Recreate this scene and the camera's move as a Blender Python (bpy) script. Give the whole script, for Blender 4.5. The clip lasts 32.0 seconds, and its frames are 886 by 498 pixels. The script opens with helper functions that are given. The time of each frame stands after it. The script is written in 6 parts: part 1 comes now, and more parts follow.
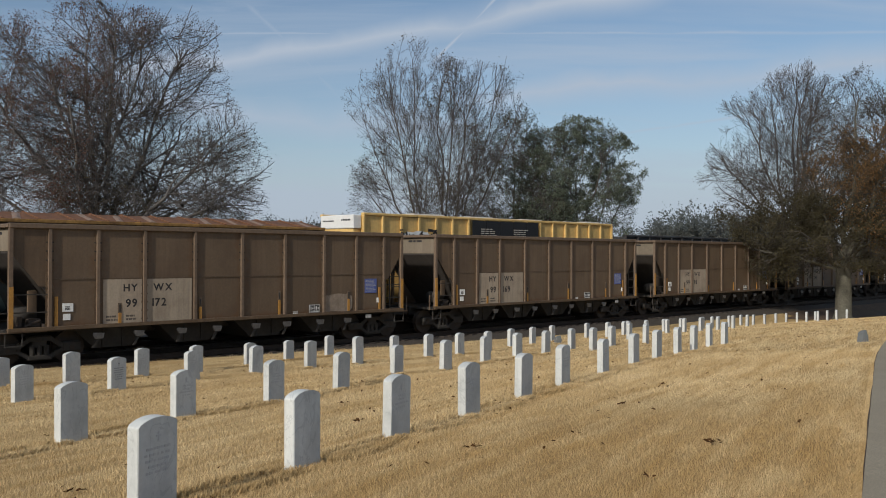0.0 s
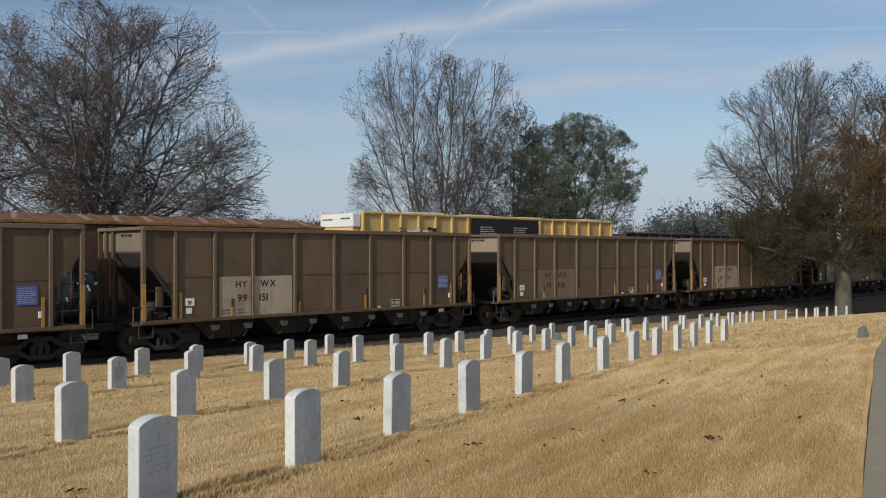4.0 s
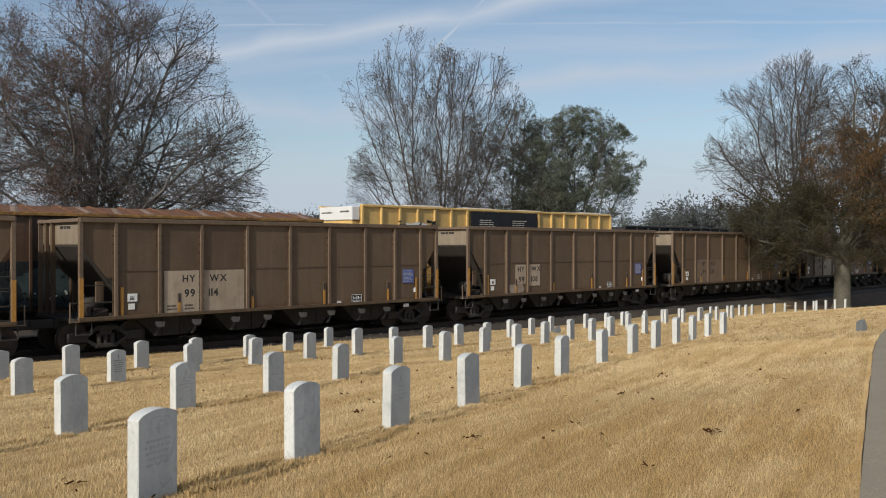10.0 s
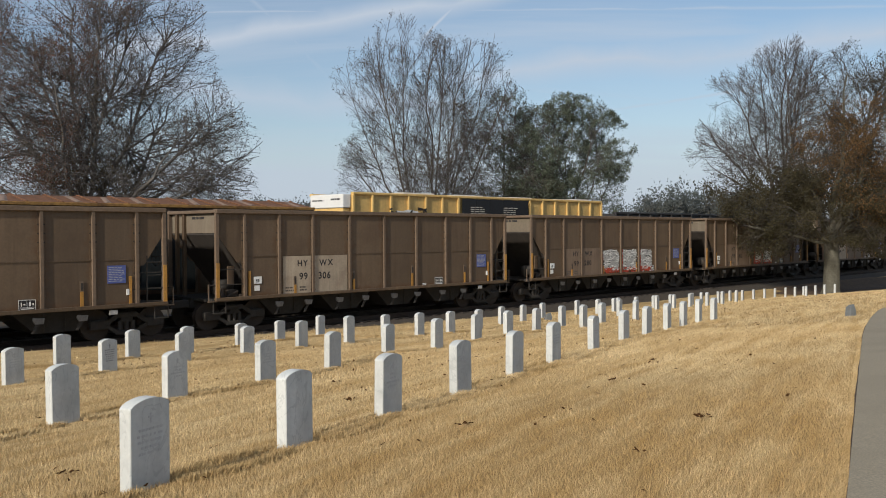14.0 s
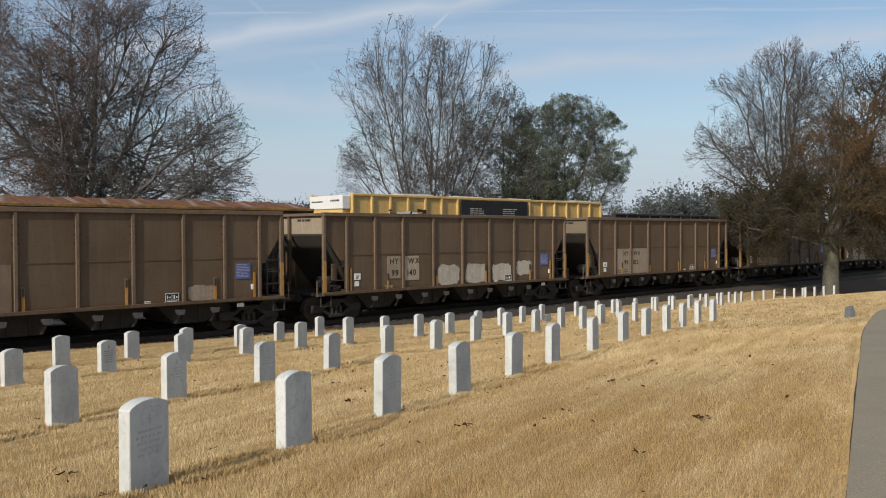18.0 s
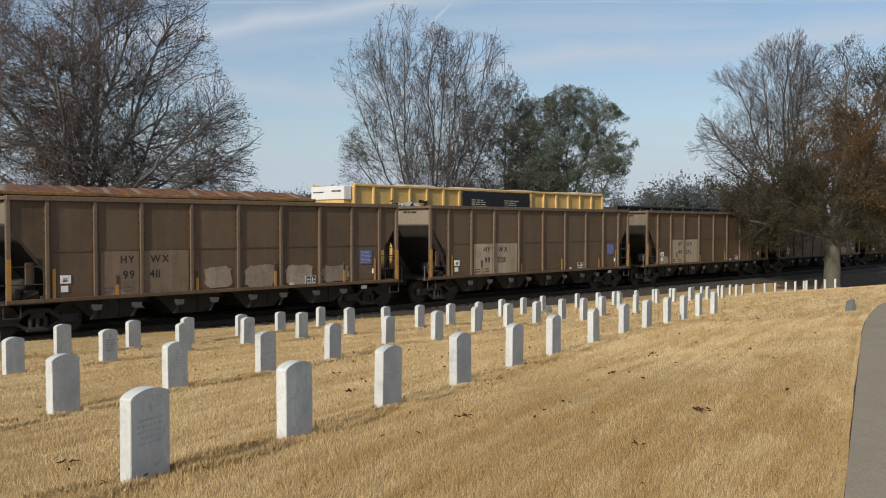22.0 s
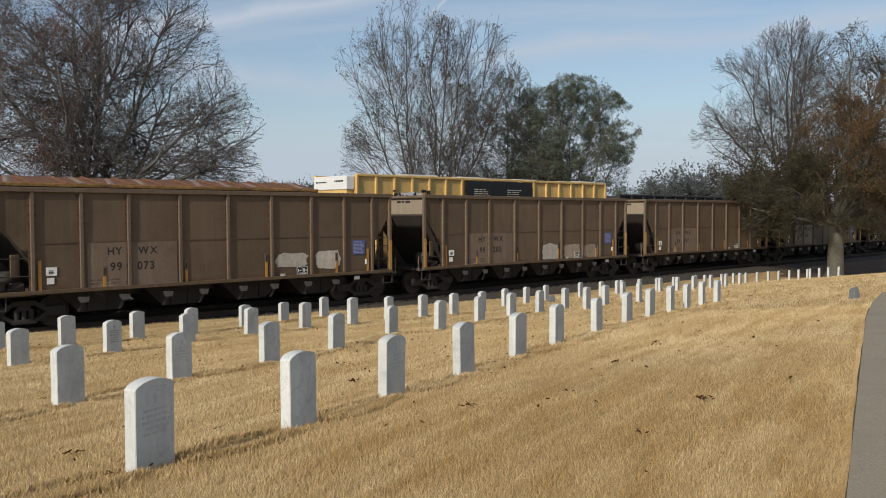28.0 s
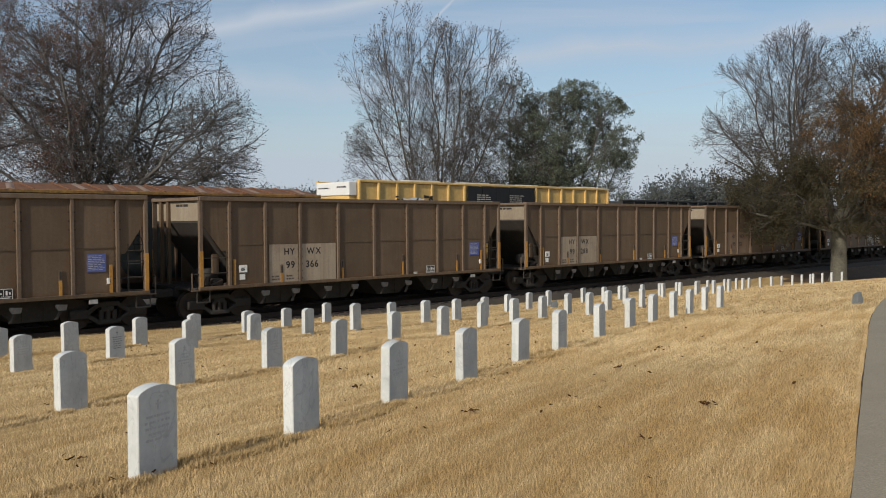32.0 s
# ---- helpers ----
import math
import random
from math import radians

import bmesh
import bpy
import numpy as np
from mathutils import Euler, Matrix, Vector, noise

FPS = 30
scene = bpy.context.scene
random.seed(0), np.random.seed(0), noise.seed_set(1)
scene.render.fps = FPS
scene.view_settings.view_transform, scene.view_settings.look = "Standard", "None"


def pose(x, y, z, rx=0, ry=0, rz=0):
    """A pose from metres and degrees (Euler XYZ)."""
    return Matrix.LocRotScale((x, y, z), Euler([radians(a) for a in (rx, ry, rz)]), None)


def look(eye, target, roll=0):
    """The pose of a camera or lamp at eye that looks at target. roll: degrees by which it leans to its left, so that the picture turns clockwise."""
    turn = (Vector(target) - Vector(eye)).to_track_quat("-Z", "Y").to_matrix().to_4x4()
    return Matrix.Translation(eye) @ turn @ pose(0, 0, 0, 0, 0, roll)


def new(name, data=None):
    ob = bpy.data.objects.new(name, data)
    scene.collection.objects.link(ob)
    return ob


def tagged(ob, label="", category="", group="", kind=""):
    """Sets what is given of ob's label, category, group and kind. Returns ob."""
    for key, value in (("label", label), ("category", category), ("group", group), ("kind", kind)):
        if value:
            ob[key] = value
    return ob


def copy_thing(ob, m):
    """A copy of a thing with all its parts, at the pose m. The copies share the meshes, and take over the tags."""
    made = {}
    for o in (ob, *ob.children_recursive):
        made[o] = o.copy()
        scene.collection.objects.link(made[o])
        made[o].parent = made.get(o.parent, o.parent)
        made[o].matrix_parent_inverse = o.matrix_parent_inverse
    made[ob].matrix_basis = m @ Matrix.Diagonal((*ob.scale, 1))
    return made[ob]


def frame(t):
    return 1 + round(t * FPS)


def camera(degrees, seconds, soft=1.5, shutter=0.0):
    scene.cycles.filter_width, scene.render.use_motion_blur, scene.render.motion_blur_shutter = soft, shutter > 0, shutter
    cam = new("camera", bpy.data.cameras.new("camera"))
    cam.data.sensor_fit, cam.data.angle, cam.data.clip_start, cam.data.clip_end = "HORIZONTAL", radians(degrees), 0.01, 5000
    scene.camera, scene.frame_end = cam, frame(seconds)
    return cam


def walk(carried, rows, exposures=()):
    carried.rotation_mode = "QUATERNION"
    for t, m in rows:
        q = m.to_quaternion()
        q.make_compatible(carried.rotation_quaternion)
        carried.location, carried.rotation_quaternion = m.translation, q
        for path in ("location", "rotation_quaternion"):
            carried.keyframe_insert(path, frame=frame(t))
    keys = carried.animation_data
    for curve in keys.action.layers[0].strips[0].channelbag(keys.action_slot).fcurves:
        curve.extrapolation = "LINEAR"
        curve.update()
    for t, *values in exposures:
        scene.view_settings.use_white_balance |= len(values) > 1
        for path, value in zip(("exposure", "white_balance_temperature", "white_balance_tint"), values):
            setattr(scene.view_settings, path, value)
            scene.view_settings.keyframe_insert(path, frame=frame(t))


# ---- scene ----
cam = camera(54.0, 32.0, soft=1.0)
EYE = (0.0, 0.0, 1.65)


def aim(yaw, down, roll):
    """Camera pose at the standing point: degrees left of +y, below the horizon, and of lean."""
    return pose(*EYE, 90 - down, 0, yaw) @ pose(0, 0, 0, 0, 0, roll)


# hand-held from one spot: the view sinks and drifts slowly
walk(cam, [(t, aim(yaw, down, roll)) for t, yaw, down, roll in (
    (0, 0.045, -0.363, 0.245), (0.5, 0.047, -0.414, 0.098), (1, 0.045, -0.428, 0.1), (2, 0.0, -0.496, 0.051),
    (3, 0.010, -0.476, 0.089), (3.5, 0.007, -0.342, 0.009), (5.5, 0.035, -0.149, -0.054), (6, 0.050, -0.062, 0.005),
    (7, 0.016, -0.004, 0.0), (8, 0.053, 0.069, -0.066), (9, 0.0, 0.180, -0.070), (10, -0.033, 0.211, -0.002),
    (11, -0.087, 0.386, -0.011), (11.5, -0.092, 0.498, -0.008), (12, -0.112, 0.639, 0.0), (12.5, -0.233, 0.807, -0.110),
    (13, -0.661, 0.993, -0.279), (13.5, -0.658, 1.013, -0.319), (14, -0.602, 1.045, -0.280), (14.5, -0.574, 1.032, -0.192),
    (16.5, -0.632, 0.948, -0.441), (17, -0.648, 0.959, -0.412), (18, -0.646, 0.959, -0.267), (19, -0.630, 0.984, -0.169),
    (20, -0.611, 1.106, -0.072), (21, -0.574, 1.291, -0.008), (22, -0.560, 1.548, 0.066), (23, -0.522, 1.709, 0.059),
    (24, -0.508, 1.893, 0.081), (25, -0.462, 2.045, 0.041), (25.5, -0.453, 2.113, -0.102), (27.5, -0.373, 2.346, -0.190),
    (28, -0.369, 2.229, -0.195), (29, -0.312, 2.137, -0.241), (30, -0.310, 2.044, -0.263), (31, -0.260, 1.937, -0.319),
    (32, -0.199, 1.856, -0.291))],
    exposures=((0, -0.01, 6280, 8), (3.5, 0.02, 6260, 8), (5.5, 0.15, 6330, 8), (9, 0.20, 6430, 8), (13, 0.24, 6450, 8), (23, 0.22, 6500, 8), (28, 0.18, 6480, 8), (32, 0.17, 6480, 8)))

# ---- light: low winter sun behind the camera's left shoulder, hazy blue sky with cirrus ----
SUN_ANGLE, SUN_UP = -122.0, 29.0            # degrees: direction to the sun in plan, and above the horizon
sun = new("sun", bpy.data.lights.new("sun", "SUN"))
sun.data.energy, sun.data.angle, sun.data.color = 3.25, radians(1.6), (1.0, 0.91, 0.79)
sv = Vector((math.cos(radians(SUN_ANGLE)) * math.cos(radians(SUN_UP)), math.sin(radians(SUN_ANGLE)) * math.cos(radians(SUN_UP)), math.sin(radians(SUN_UP))))
sun.matrix_world = look(sv * 60, (0, 0, 0))

world = bpy.data.worlds.new("sky")
scene.world = world
world.use_nodes = True
wt = world.node_tree
wt.nodes.clear()


def wn(kind):
    return wt.nodes.new(kind)


def wrange():
    nd = wn("ShaderNodeMapRange")
    nd.interpolation_type = "SMOOTHSTEP"
    return nd


def wmath(op, a, b=None, c=None, clamp=False):
    nd = wn("ShaderNodeMath")
    nd.operation, nd.use_clamp = op, clamp
    for i, s in enumerate((a, b, c)):
        if s is None:
            continue
        if isinstance(s, (int, float)):
            nd.inputs[i].default_value = s
        else:
            wt.links.new(s, nd.inputs[i])
    return nd.outputs[0]


sky = wn("ShaderNodeTexSky")
sky.sky_type, sky.sun_disc, sky.sun_elevation, sky.sun_rotation = "NISHITA", False, radians(SUN_UP), radians(90 - SUN_ANGLE)
sky.air_density, sky.dust_density, sky.ozone_density = 1.0, 1.2, 1.6
coord = wn("ShaderNodeTexCoord")
sep = wn("ShaderNodeSeparateXYZ")
wt.links.new(coord.outputs["Generated"], sep.inputs[0])
DX, DY, DZ = sep.outputs
# cirrus on a high flat layer: plane coordinates = direction / (height + a little)
den = wmath("ADD", wmath("MAXIMUM", DZ, 0.0), 0.09)
px, py = wmath("DIVIDE", DX, den), wmath("DIVIDE", DY, den)
comb = wn("ShaderNodeCombineXYZ")
wt.links.new(px, comb.inputs[0])
wt.links.new(py, comb.inputs[1])


def cirrus(scale, stretch, turn, low, high, detail=6.0, rough=0.6):
    mp = wn("ShaderNodeMapping")
    mp.inputs["Rotation"].default_value = (0, 0, radians(turn))
    mp.inputs["Scale"].default_value = (scale, scale * stretch, 1)
    wt.links.new(comb.outputs[0], mp.inputs[0])
    nz = wn("ShaderNodeTexNoise")
    nz.inputs["Scale"].default_value, nz.inputs["Detail"].default_value, nz.inputs["Roughness"].default_value = 1.0, detail, rough
    nz.inputs["Distortion"].default_value = 0.5
    wt.links.new(mp.outputs[0], nz.inputs["Vector"])
    ramp = wrange()
    ramp.inputs["From Min"].default_value, ramp.inputs["From Max"].default_value = low, high
    wt.links.new(nz.outputs["Fac"], ramp.inputs["Value"])
    return ramp.outputs[0]


def streak(a, b, width, strength):
    """A contrail: a soft straight band across the sky between two directions (as image-plane slopes x/y, z/y)."""
    va, vb = Vector((a[0], 1, a[1])).normalized(), Vector((b[0], 1, b[1])).normalized()
    pole, mid = va.cross(vb).normalized(), (va + vb).normalized()
    reach = va.angle(vb) / 2
    dots = []
    for vec in (pole, mid):
        nd = wn("ShaderNodeVectorMath")
        nd.operation = "DOT_PRODUCT"
        nd.inputs[1].default_value = vec
        wt.links.new(coord.outputs["Generated"], nd.inputs[0])
        dots.append(nd.outputs["Value"])
    nz = wn("ShaderNodeTexNoise")
    nz.inputs["Scale"].default_value, nz.inputs["Detail"].default_value = (14.0 if width < 0.02 else 6.0), 5.0
    wt.links.new(coord.outputs["Generated"], nz.inputs["Vector"])
    body = wmath("MULTIPLY", nz.outputs["Fac"], 1.7) if width < 0.02 else wmath("ADD", wmath("MULTIPLY", nz.outputs["Fac"], 0.9), 0.4)
    off = wmath("ABSOLUTE", wmath("ADD", dots[0], wmath("MULTIPLY", wmath("SUBTRACT", nz.outputs["Fac"], 0.5), width * 1.2)))
    band = wmath("SUBTRACT", 1.0, wmath("DIVIDE", off, width), clamp=True)
    ends = wrange()
    ends.inputs["From Min"].default_value, ends.inputs["From Max"].default_value = math.cos(reach), math.cos(reach * 0.7)
    wt.links.new(dots[1], ends.inputs["Value"])
    return wmath("MULTIPLY", wmath("MULTIPLY", wmath("MULTIPLY", band, band), ends.outputs[0]), wmath("MULTIPLY", body, strength), clamp=True)


mask = wmath("MULTIPLY", cirrus(0.35, 2.6, -6, 0.36, 0.74), 0.7)
mask = wmath("MAXIMUM", mask, wmath("MULTIPLY", cirrus(0.9, 3.5, 8, 0.45, 0.8, 8.0, 0.65), 0.5))
for a, b, width, strength in (((-0.46, 0.185), (0.32, 0.322), 0.036, 1.25), ((-0.40, 0.252), (0.62, 0.259), 0.0045, 0.65),
                              ((-0.02, 0.213), (0.075, 0.312), 0.0055, 1.0), ((0.16, 0.135), (0.38, 0.166), 0.0055, 0.9),
                              ((-0.245, 0.30), (-0.085, 0.15), 0.015, 0.42), ((-0.02, 0.176), (0.66, 0.238), 0.040, 1.0),
                              ((0.10, 0.32), (0.75, 0.27), 0.03, 0.5), ((-0.46, 0.165), (0.08, 0.145), 0.055, 0.85)):
    mask = wmath("MAXIMUM", mask, streak(a, b, width, strength))
# whitish haze toward the horizon
veil = wrange()
veil.inputs["From Min"].default_value, veil.inputs["From Max"].default_value = 0.165, 0.045
wt.links.new(wmath("ADD", DZ, wmath("MULTIPLY", wmath("SUBTRACT", cirrus(0.5, 2.2, 4, 0.3, 0.7), 0.5), 0.03)), veil.inputs["Value"])
haze = wmath("POWER", wmath("SUBTRACT", 1.0, wmath("MAXIMUM", DZ, 0.0), clamp=True), 9.0)
mask = wmath("MAXIMUM", mask, wmath("MAXIMUM", wmath("MULTIPLY", haze, 0.8), wmath("MULTIPLY", veil.outputs[0], 0.88)))
mixc = wn("ShaderNodeMix")
mixc.data_type = "RGBA"
wt.links.new(mask, mixc.inputs["Factor"])
wt.links.new(sky.outputs[0], mixc.inputs[6])
mixc.inputs[7].default_value = (4.6, 5.2, 6.15, 1)
back = wn("ShaderNodeBackground")
back.inputs["Strength"].default_value = 0.095
wt.links.new(mixc.outputs[2], back.inputs["Color"])
outw = wn("ShaderNodeOutputWorld")
wt.links.new(back.outputs[0], outw.inputs[0])


# ---- materials ----
def material(name, base, rough=0.7, metal=0.0, vary=0.25, grain=8.0, stains=1.2, dark=None, stain_amount=0.4, bump=0.2, per_object=0.0, streaks=0.0, spec=0.4, coords="Object"):
    """A surface with fine grain, broad stains, relief and, where wanted, vertical run-off streaks and a shift from thing to thing."""
    m = bpy.data.materials.new(name)
    m.use_nodes = True
    nt = m.node_tree
    bs = nt.nodes["Principled BSDF"]
    bs.inputs["Roughness"].default_value, bs.inputs["Metallic"].default_value = rough, metal
    bs.inputs["Specular IOR Level"].default_value = spec
    tc = nt.nodes.new("ShaderNodeTexCoord")
    src = tc.outputs[coords]
    if per_object:
        oi = nt.nodes.new("ShaderNodeObjectInfo")
        vm = nt.nodes.new("ShaderNodeVectorMath")
        vm.operation = "MULTIPLY_ADD"
        nt.links.new(oi.outputs["Random"], vm.inputs[0])
        vm.inputs[1].default_value = (37.0, 53.0, 29.0)
        nt.links.new(src, vm.inputs[2])
        src = vm.outputs[0]

    def noise_node(scale, detail=5.0, vec=None):
        nz = nt.nodes.new("ShaderNodeTexNoise")
        nz.inputs["Scale"].default_value, nz.inputs["Detail"].default_value, nz.inputs["Roughness"].default_value = scale, detail, 0.62
        nt.links.new(vec or src, nz.inputs["Vector"])
        return nz.outputs["Fac"]

    def ramp(value, lo, hi, to0=0.0, to1=1.0):
        mr = nt.nodes.new("ShaderNodeMapRange")
        mr.inputs["From Min"].default_value, mr.inputs["From Max"].default_value = lo, hi
        mr.inputs["To Min"].default_value, mr.inputs["To Max"].default_value = to0, to1
        nt.links.new(value, mr.inputs["Value"])
        return mr.outputs[0]

    def mix(fac, a, b, blend="MIX"):
        mx = nt.nodes.new("ShaderNodeMix")
        mx.data_type, mx.blend_type = "RGBA", blend
        for sock, val in ((mx.inputs["Factor"], fac), (mx.inputs[6], a), (mx.inputs[7], b)):
            if isinstance(val, tuple):
                sock.default_value = (*val, 1)
            elif isinstance(val, (int, float)):
                sock.default_value = val
            else:
                nt.links.new(val, sock)
        return mx.outputs[2]

    fine = noise_node(grain)
    dark = dark or tuple(c * 0.45 for c in base)
    light = tuple(min(1, c * (1 + vary)) for c in base)
    low = tuple(c * (1 - vary) for c in base)
    col = mix(ramp(fine, 0.3, 0.7), low, light)
    col = mix(ramp(noise_node(stains, 6.0), 0.48, 0.72, 0.0, stain_amount), col, dark)
    if streaks:
        mp = nt.nodes.new("ShaderNodeMapping")
        mp.inputs["Scale"].default_value = (9.0, 9.0, 0.45)
        nt.links.new(src, mp.inputs[0])
        col = mix(ramp(noise_node(1.0, 6.0, mp.outputs[0]), 0.5, 0.75, 0.0, streaks), col, dark)
        mp2 = nt.nodes.new("ShaderNodeMapping")
        mp2.inputs["Scale"].default_value = (3.0, 3.0, 0.3)
        mp2.inputs["Location"].default_value = (4, 7, 2)
        nt.links.new(src, mp2.inputs[0])
        col = mix(ramp(noise_node(1.0, 4.0, mp2.outputs[0]), 0.52, 0.8, 0.0, streaks * 0.8), col, tuple(min(1, c * 1.7 + 0.02) for c in base))
    if per_object:
        hs = nt.nodes.new("ShaderNodeHueSaturation")
        nt.links.new(ramp(oi.outputs["Random"], 0, 1, 1 - per_object, 1 + per_object), hs.inputs["Value"])
        nt.links.new(col, hs.inputs["Color"])
        col = hs.outputs[0]
    nt.links.new(col, bs.inputs["Base Color"])
    nt.links.new(ramp(fine, 0.3, 0.7, max(0.05, rough - 0.12), min(1, rough + 0.1)), bs.inputs["Roughness"])
    if bump:
        bp = nt.nodes.new("ShaderNodeBump")
        bp.inputs["Strength"].default_value, bp.inputs["Distance"].default_value = bump, 0.02
        nt.links.new(fine, bp.inputs["Height"])
        nt.links.new(bp.outputs[0], bs.inputs["Normal"])
    return m


CAR_BROWN = material("weathered brown car paint", (0.102, 0.0675, 0.039), 0.62, 0, 0.16, 14, 0.8, (0.056, 0.033, 0.021), 0.6, 0.08, 0.13, 0.6)
RIB_BROWN = material("dusty brown rib paint", (0.136, 0.096, 0.066), 0.7, 0, 0.2, 10, 1.5, (0.082, 0.052, 0.034), 0.5, 0.1, 0.1, 0.3)
CAR_DARK = material("sooty underframe", (0.040, 0.035, 0.030), 0.85, 0, 0.3, 9, 2.0, None, 0.4, 0.2)
SLOPE_DARK = material("dark slope sheet", (0.046, 0.039, 0.034), 0.8, 0, 0.25, 7, 1.0, None, 0.4, 0.1, 0.0, 0.4)
STEEL = material("dirty wheel steel", (0.046, 0.034, 0.026), 0.65, 0.2, 0.3, 12, 3.0, (0.03, 0.024, 0.02), 0.6, 0.1)
SCUFFED = material("scuffed bare steel", (0.22, 0.205, 0.19), 0.6, 0.2, 0.3, 14, 4.0, (0.08, 0.07, 0.06), 0.7, 0.1)
END_CREAM = material("dusty cream end panel", (0.215, 0.178, 0.13), 0.75, 0, 0.15, 9, 1.6, (0.2, 0.15, 0.11), 0.7, 0.08, 0.35, 0.6)
BOARD = material("faded cream lettering board", (0.335, 0.275, 0.205), 0.75, 0, 0.12, 16, 1.4, (0.17, 0.12, 0.09), 0.55, 0.05, 0.14, 0.5)
BOARD_FAINT = material("nearly brown lettering board", (0.168, 0.120, 0.084), 0.72, 0, 0.14, 14, 1.2, (0.10, 0.065, 0.045), 0.6, 0.05, 0.1, 0.5)
LETTER = material("black stencil paint", (0.018, 0.017, 0.018), 0.7, 0, 0.2, 20, 3, (0.08, 0.06, 0.05), 0.35, 0.0)
FADED_INK = material("faded stencil ink", (0.085, 0.07, 0.058), 0.7, 0, 0.3, 22, 5, (0.2, 0.16, 0.12), 0.6, 0.0)
WHITE_PAINT = material("white stencil paint", (0.74, 0.74, 0.72), 0.6, 0, 0.08, 20, 4, (0.4, 0.36, 0.3), 0.5, 0.0)
YELLOW = material("yellow marker paint", (0.38, 0.19, 0.038), 0.6, 0, 0.2, 14, 3, (0.22, 0.12, 0.05), 0.6, 0.05, 0.1)
BLUE = material("blue placard", (0.07, 0.10, 0.30), 0.5, 0, 0.1, 18, 4, (0.16, 0.16, 0.3), 0.4, 0.02)
BLACK_PANEL = material("black stencil panel", (0.015, 0.015, 0.016), 0.6, 0, 0.2, 18, 3, None, 0.3, 0.0)
SILVER = material("silver aerosol paint", (0.40, 0.40, 0.39), 0.5, 0.1, 0.3, 9, 2.4, (0.25, 0.24, 0.24), 0.6, 0.05)
RED_PAINT = material("red aerosol paint", (0.42, 0.06, 0.03), 0.6, 0, 0.3, 9, 2.4, None, 0.4, 0.0)
DUST_PATCH = material("overpainted pale patch", (0.27, 0.215, 0.165), 0.75, 0, 0.2, 10, 2.0, (0.15, 0.11, 0.08), 0.6, 0.05, 0.2, 0.5)
PALE_PATCH = material("overpainted light grey patch", (0.46, 0.42, 0.36), 0.75, 0, 0.15, 10, 2.0, (0.25, 0.2, 0.15), 0.5, 0.05, 0.1, 0.4)
MARBLE = material("weathered white marble", (0.535, 0.545, 0.525), 0.65, 0, 0.07, 30, 3.4, (0.37, 0.385, 0.38), 0.7, 0.1, 0.06, 0.35)


def rusty_edges(m, tone):
    """Rust bleeding from the bolt lines at both ends and along the foot of each side sheet."""
    nt = m.node_tree
    bs = nt.nodes["Principled BSDF"]
    col = bs.inputs["Base Color"].links[0].from_socket
    tc, sx = nt.nodes.new("ShaderNodeTexCoord"), nt.nodes.new("ShaderNodeSeparateXYZ")
    nt.links.new(tc.outputs["Generated"], sx.inputs[0])
    nz = nt.nodes.new("ShaderNodeTexNoise")
    nz.inputs["Scale"].default_value, nz.inputs["Detail"].default_value = 5.0, 6.0
    nt.links.new(tc.outputs["Object"], nz.inputs["Vector"])

    def calc(op, a, b):
        nd = nt.nodes.new("ShaderNodeMath")
        nd.operation = op
        for sock, val in zip(nd.inputs, (a, b)):
            if isinstance(val, float):
                sock.default_value = val
            else:
                nt.links.new(val, sock)
        return nd.outputs[0]

    off = calc("ABSOLUTE", calc("SUBTRACT", sx.outputs[0], 0.5), 0.0)
    mr = nt.nodes.new("ShaderNodeMapRange")
    mr.inputs["From Min"].default_value, mr.inputs["From Max"].default_value, mr.inputs["To Max"].default_value = 0.32, 0.54, 0.85
    low = calc("MULTIPLY", calc("POWER", calc("SUBTRACT", 1.0, sx.outputs[2]), 9.0), 0.55)
    nt.links.new(calc("ADD", calc("MAXIMUM", off, low), calc("MULTIPLY", calc("SUBTRACT", nz.outputs["Fac"], 0.5), 0.5)), mr.inputs["Value"])
    mx = nt.nodes.new("ShaderNodeMix")
    mx.data_type = "RGBA"
    nt.links.new(mr.outputs[0], mx.inputs["Factor"])
    nt.links.new(col, mx.inputs[6])
    mx.inputs[7].default_value = (*tone, 1)
    nt.links.new(mx.outputs[2], bs.inputs["Base Color"])
    return m


PANEL_BROWN = rusty_edges(material("weathered brown side sheet", (0.114, 0.078, 0.048), 0.62, 0, 0.14, 14, 0.8, (0.062, 0.036, 0.022), 0.5, 0.08, 0.13, 0.3), (0.104, 0.053, 0.024))


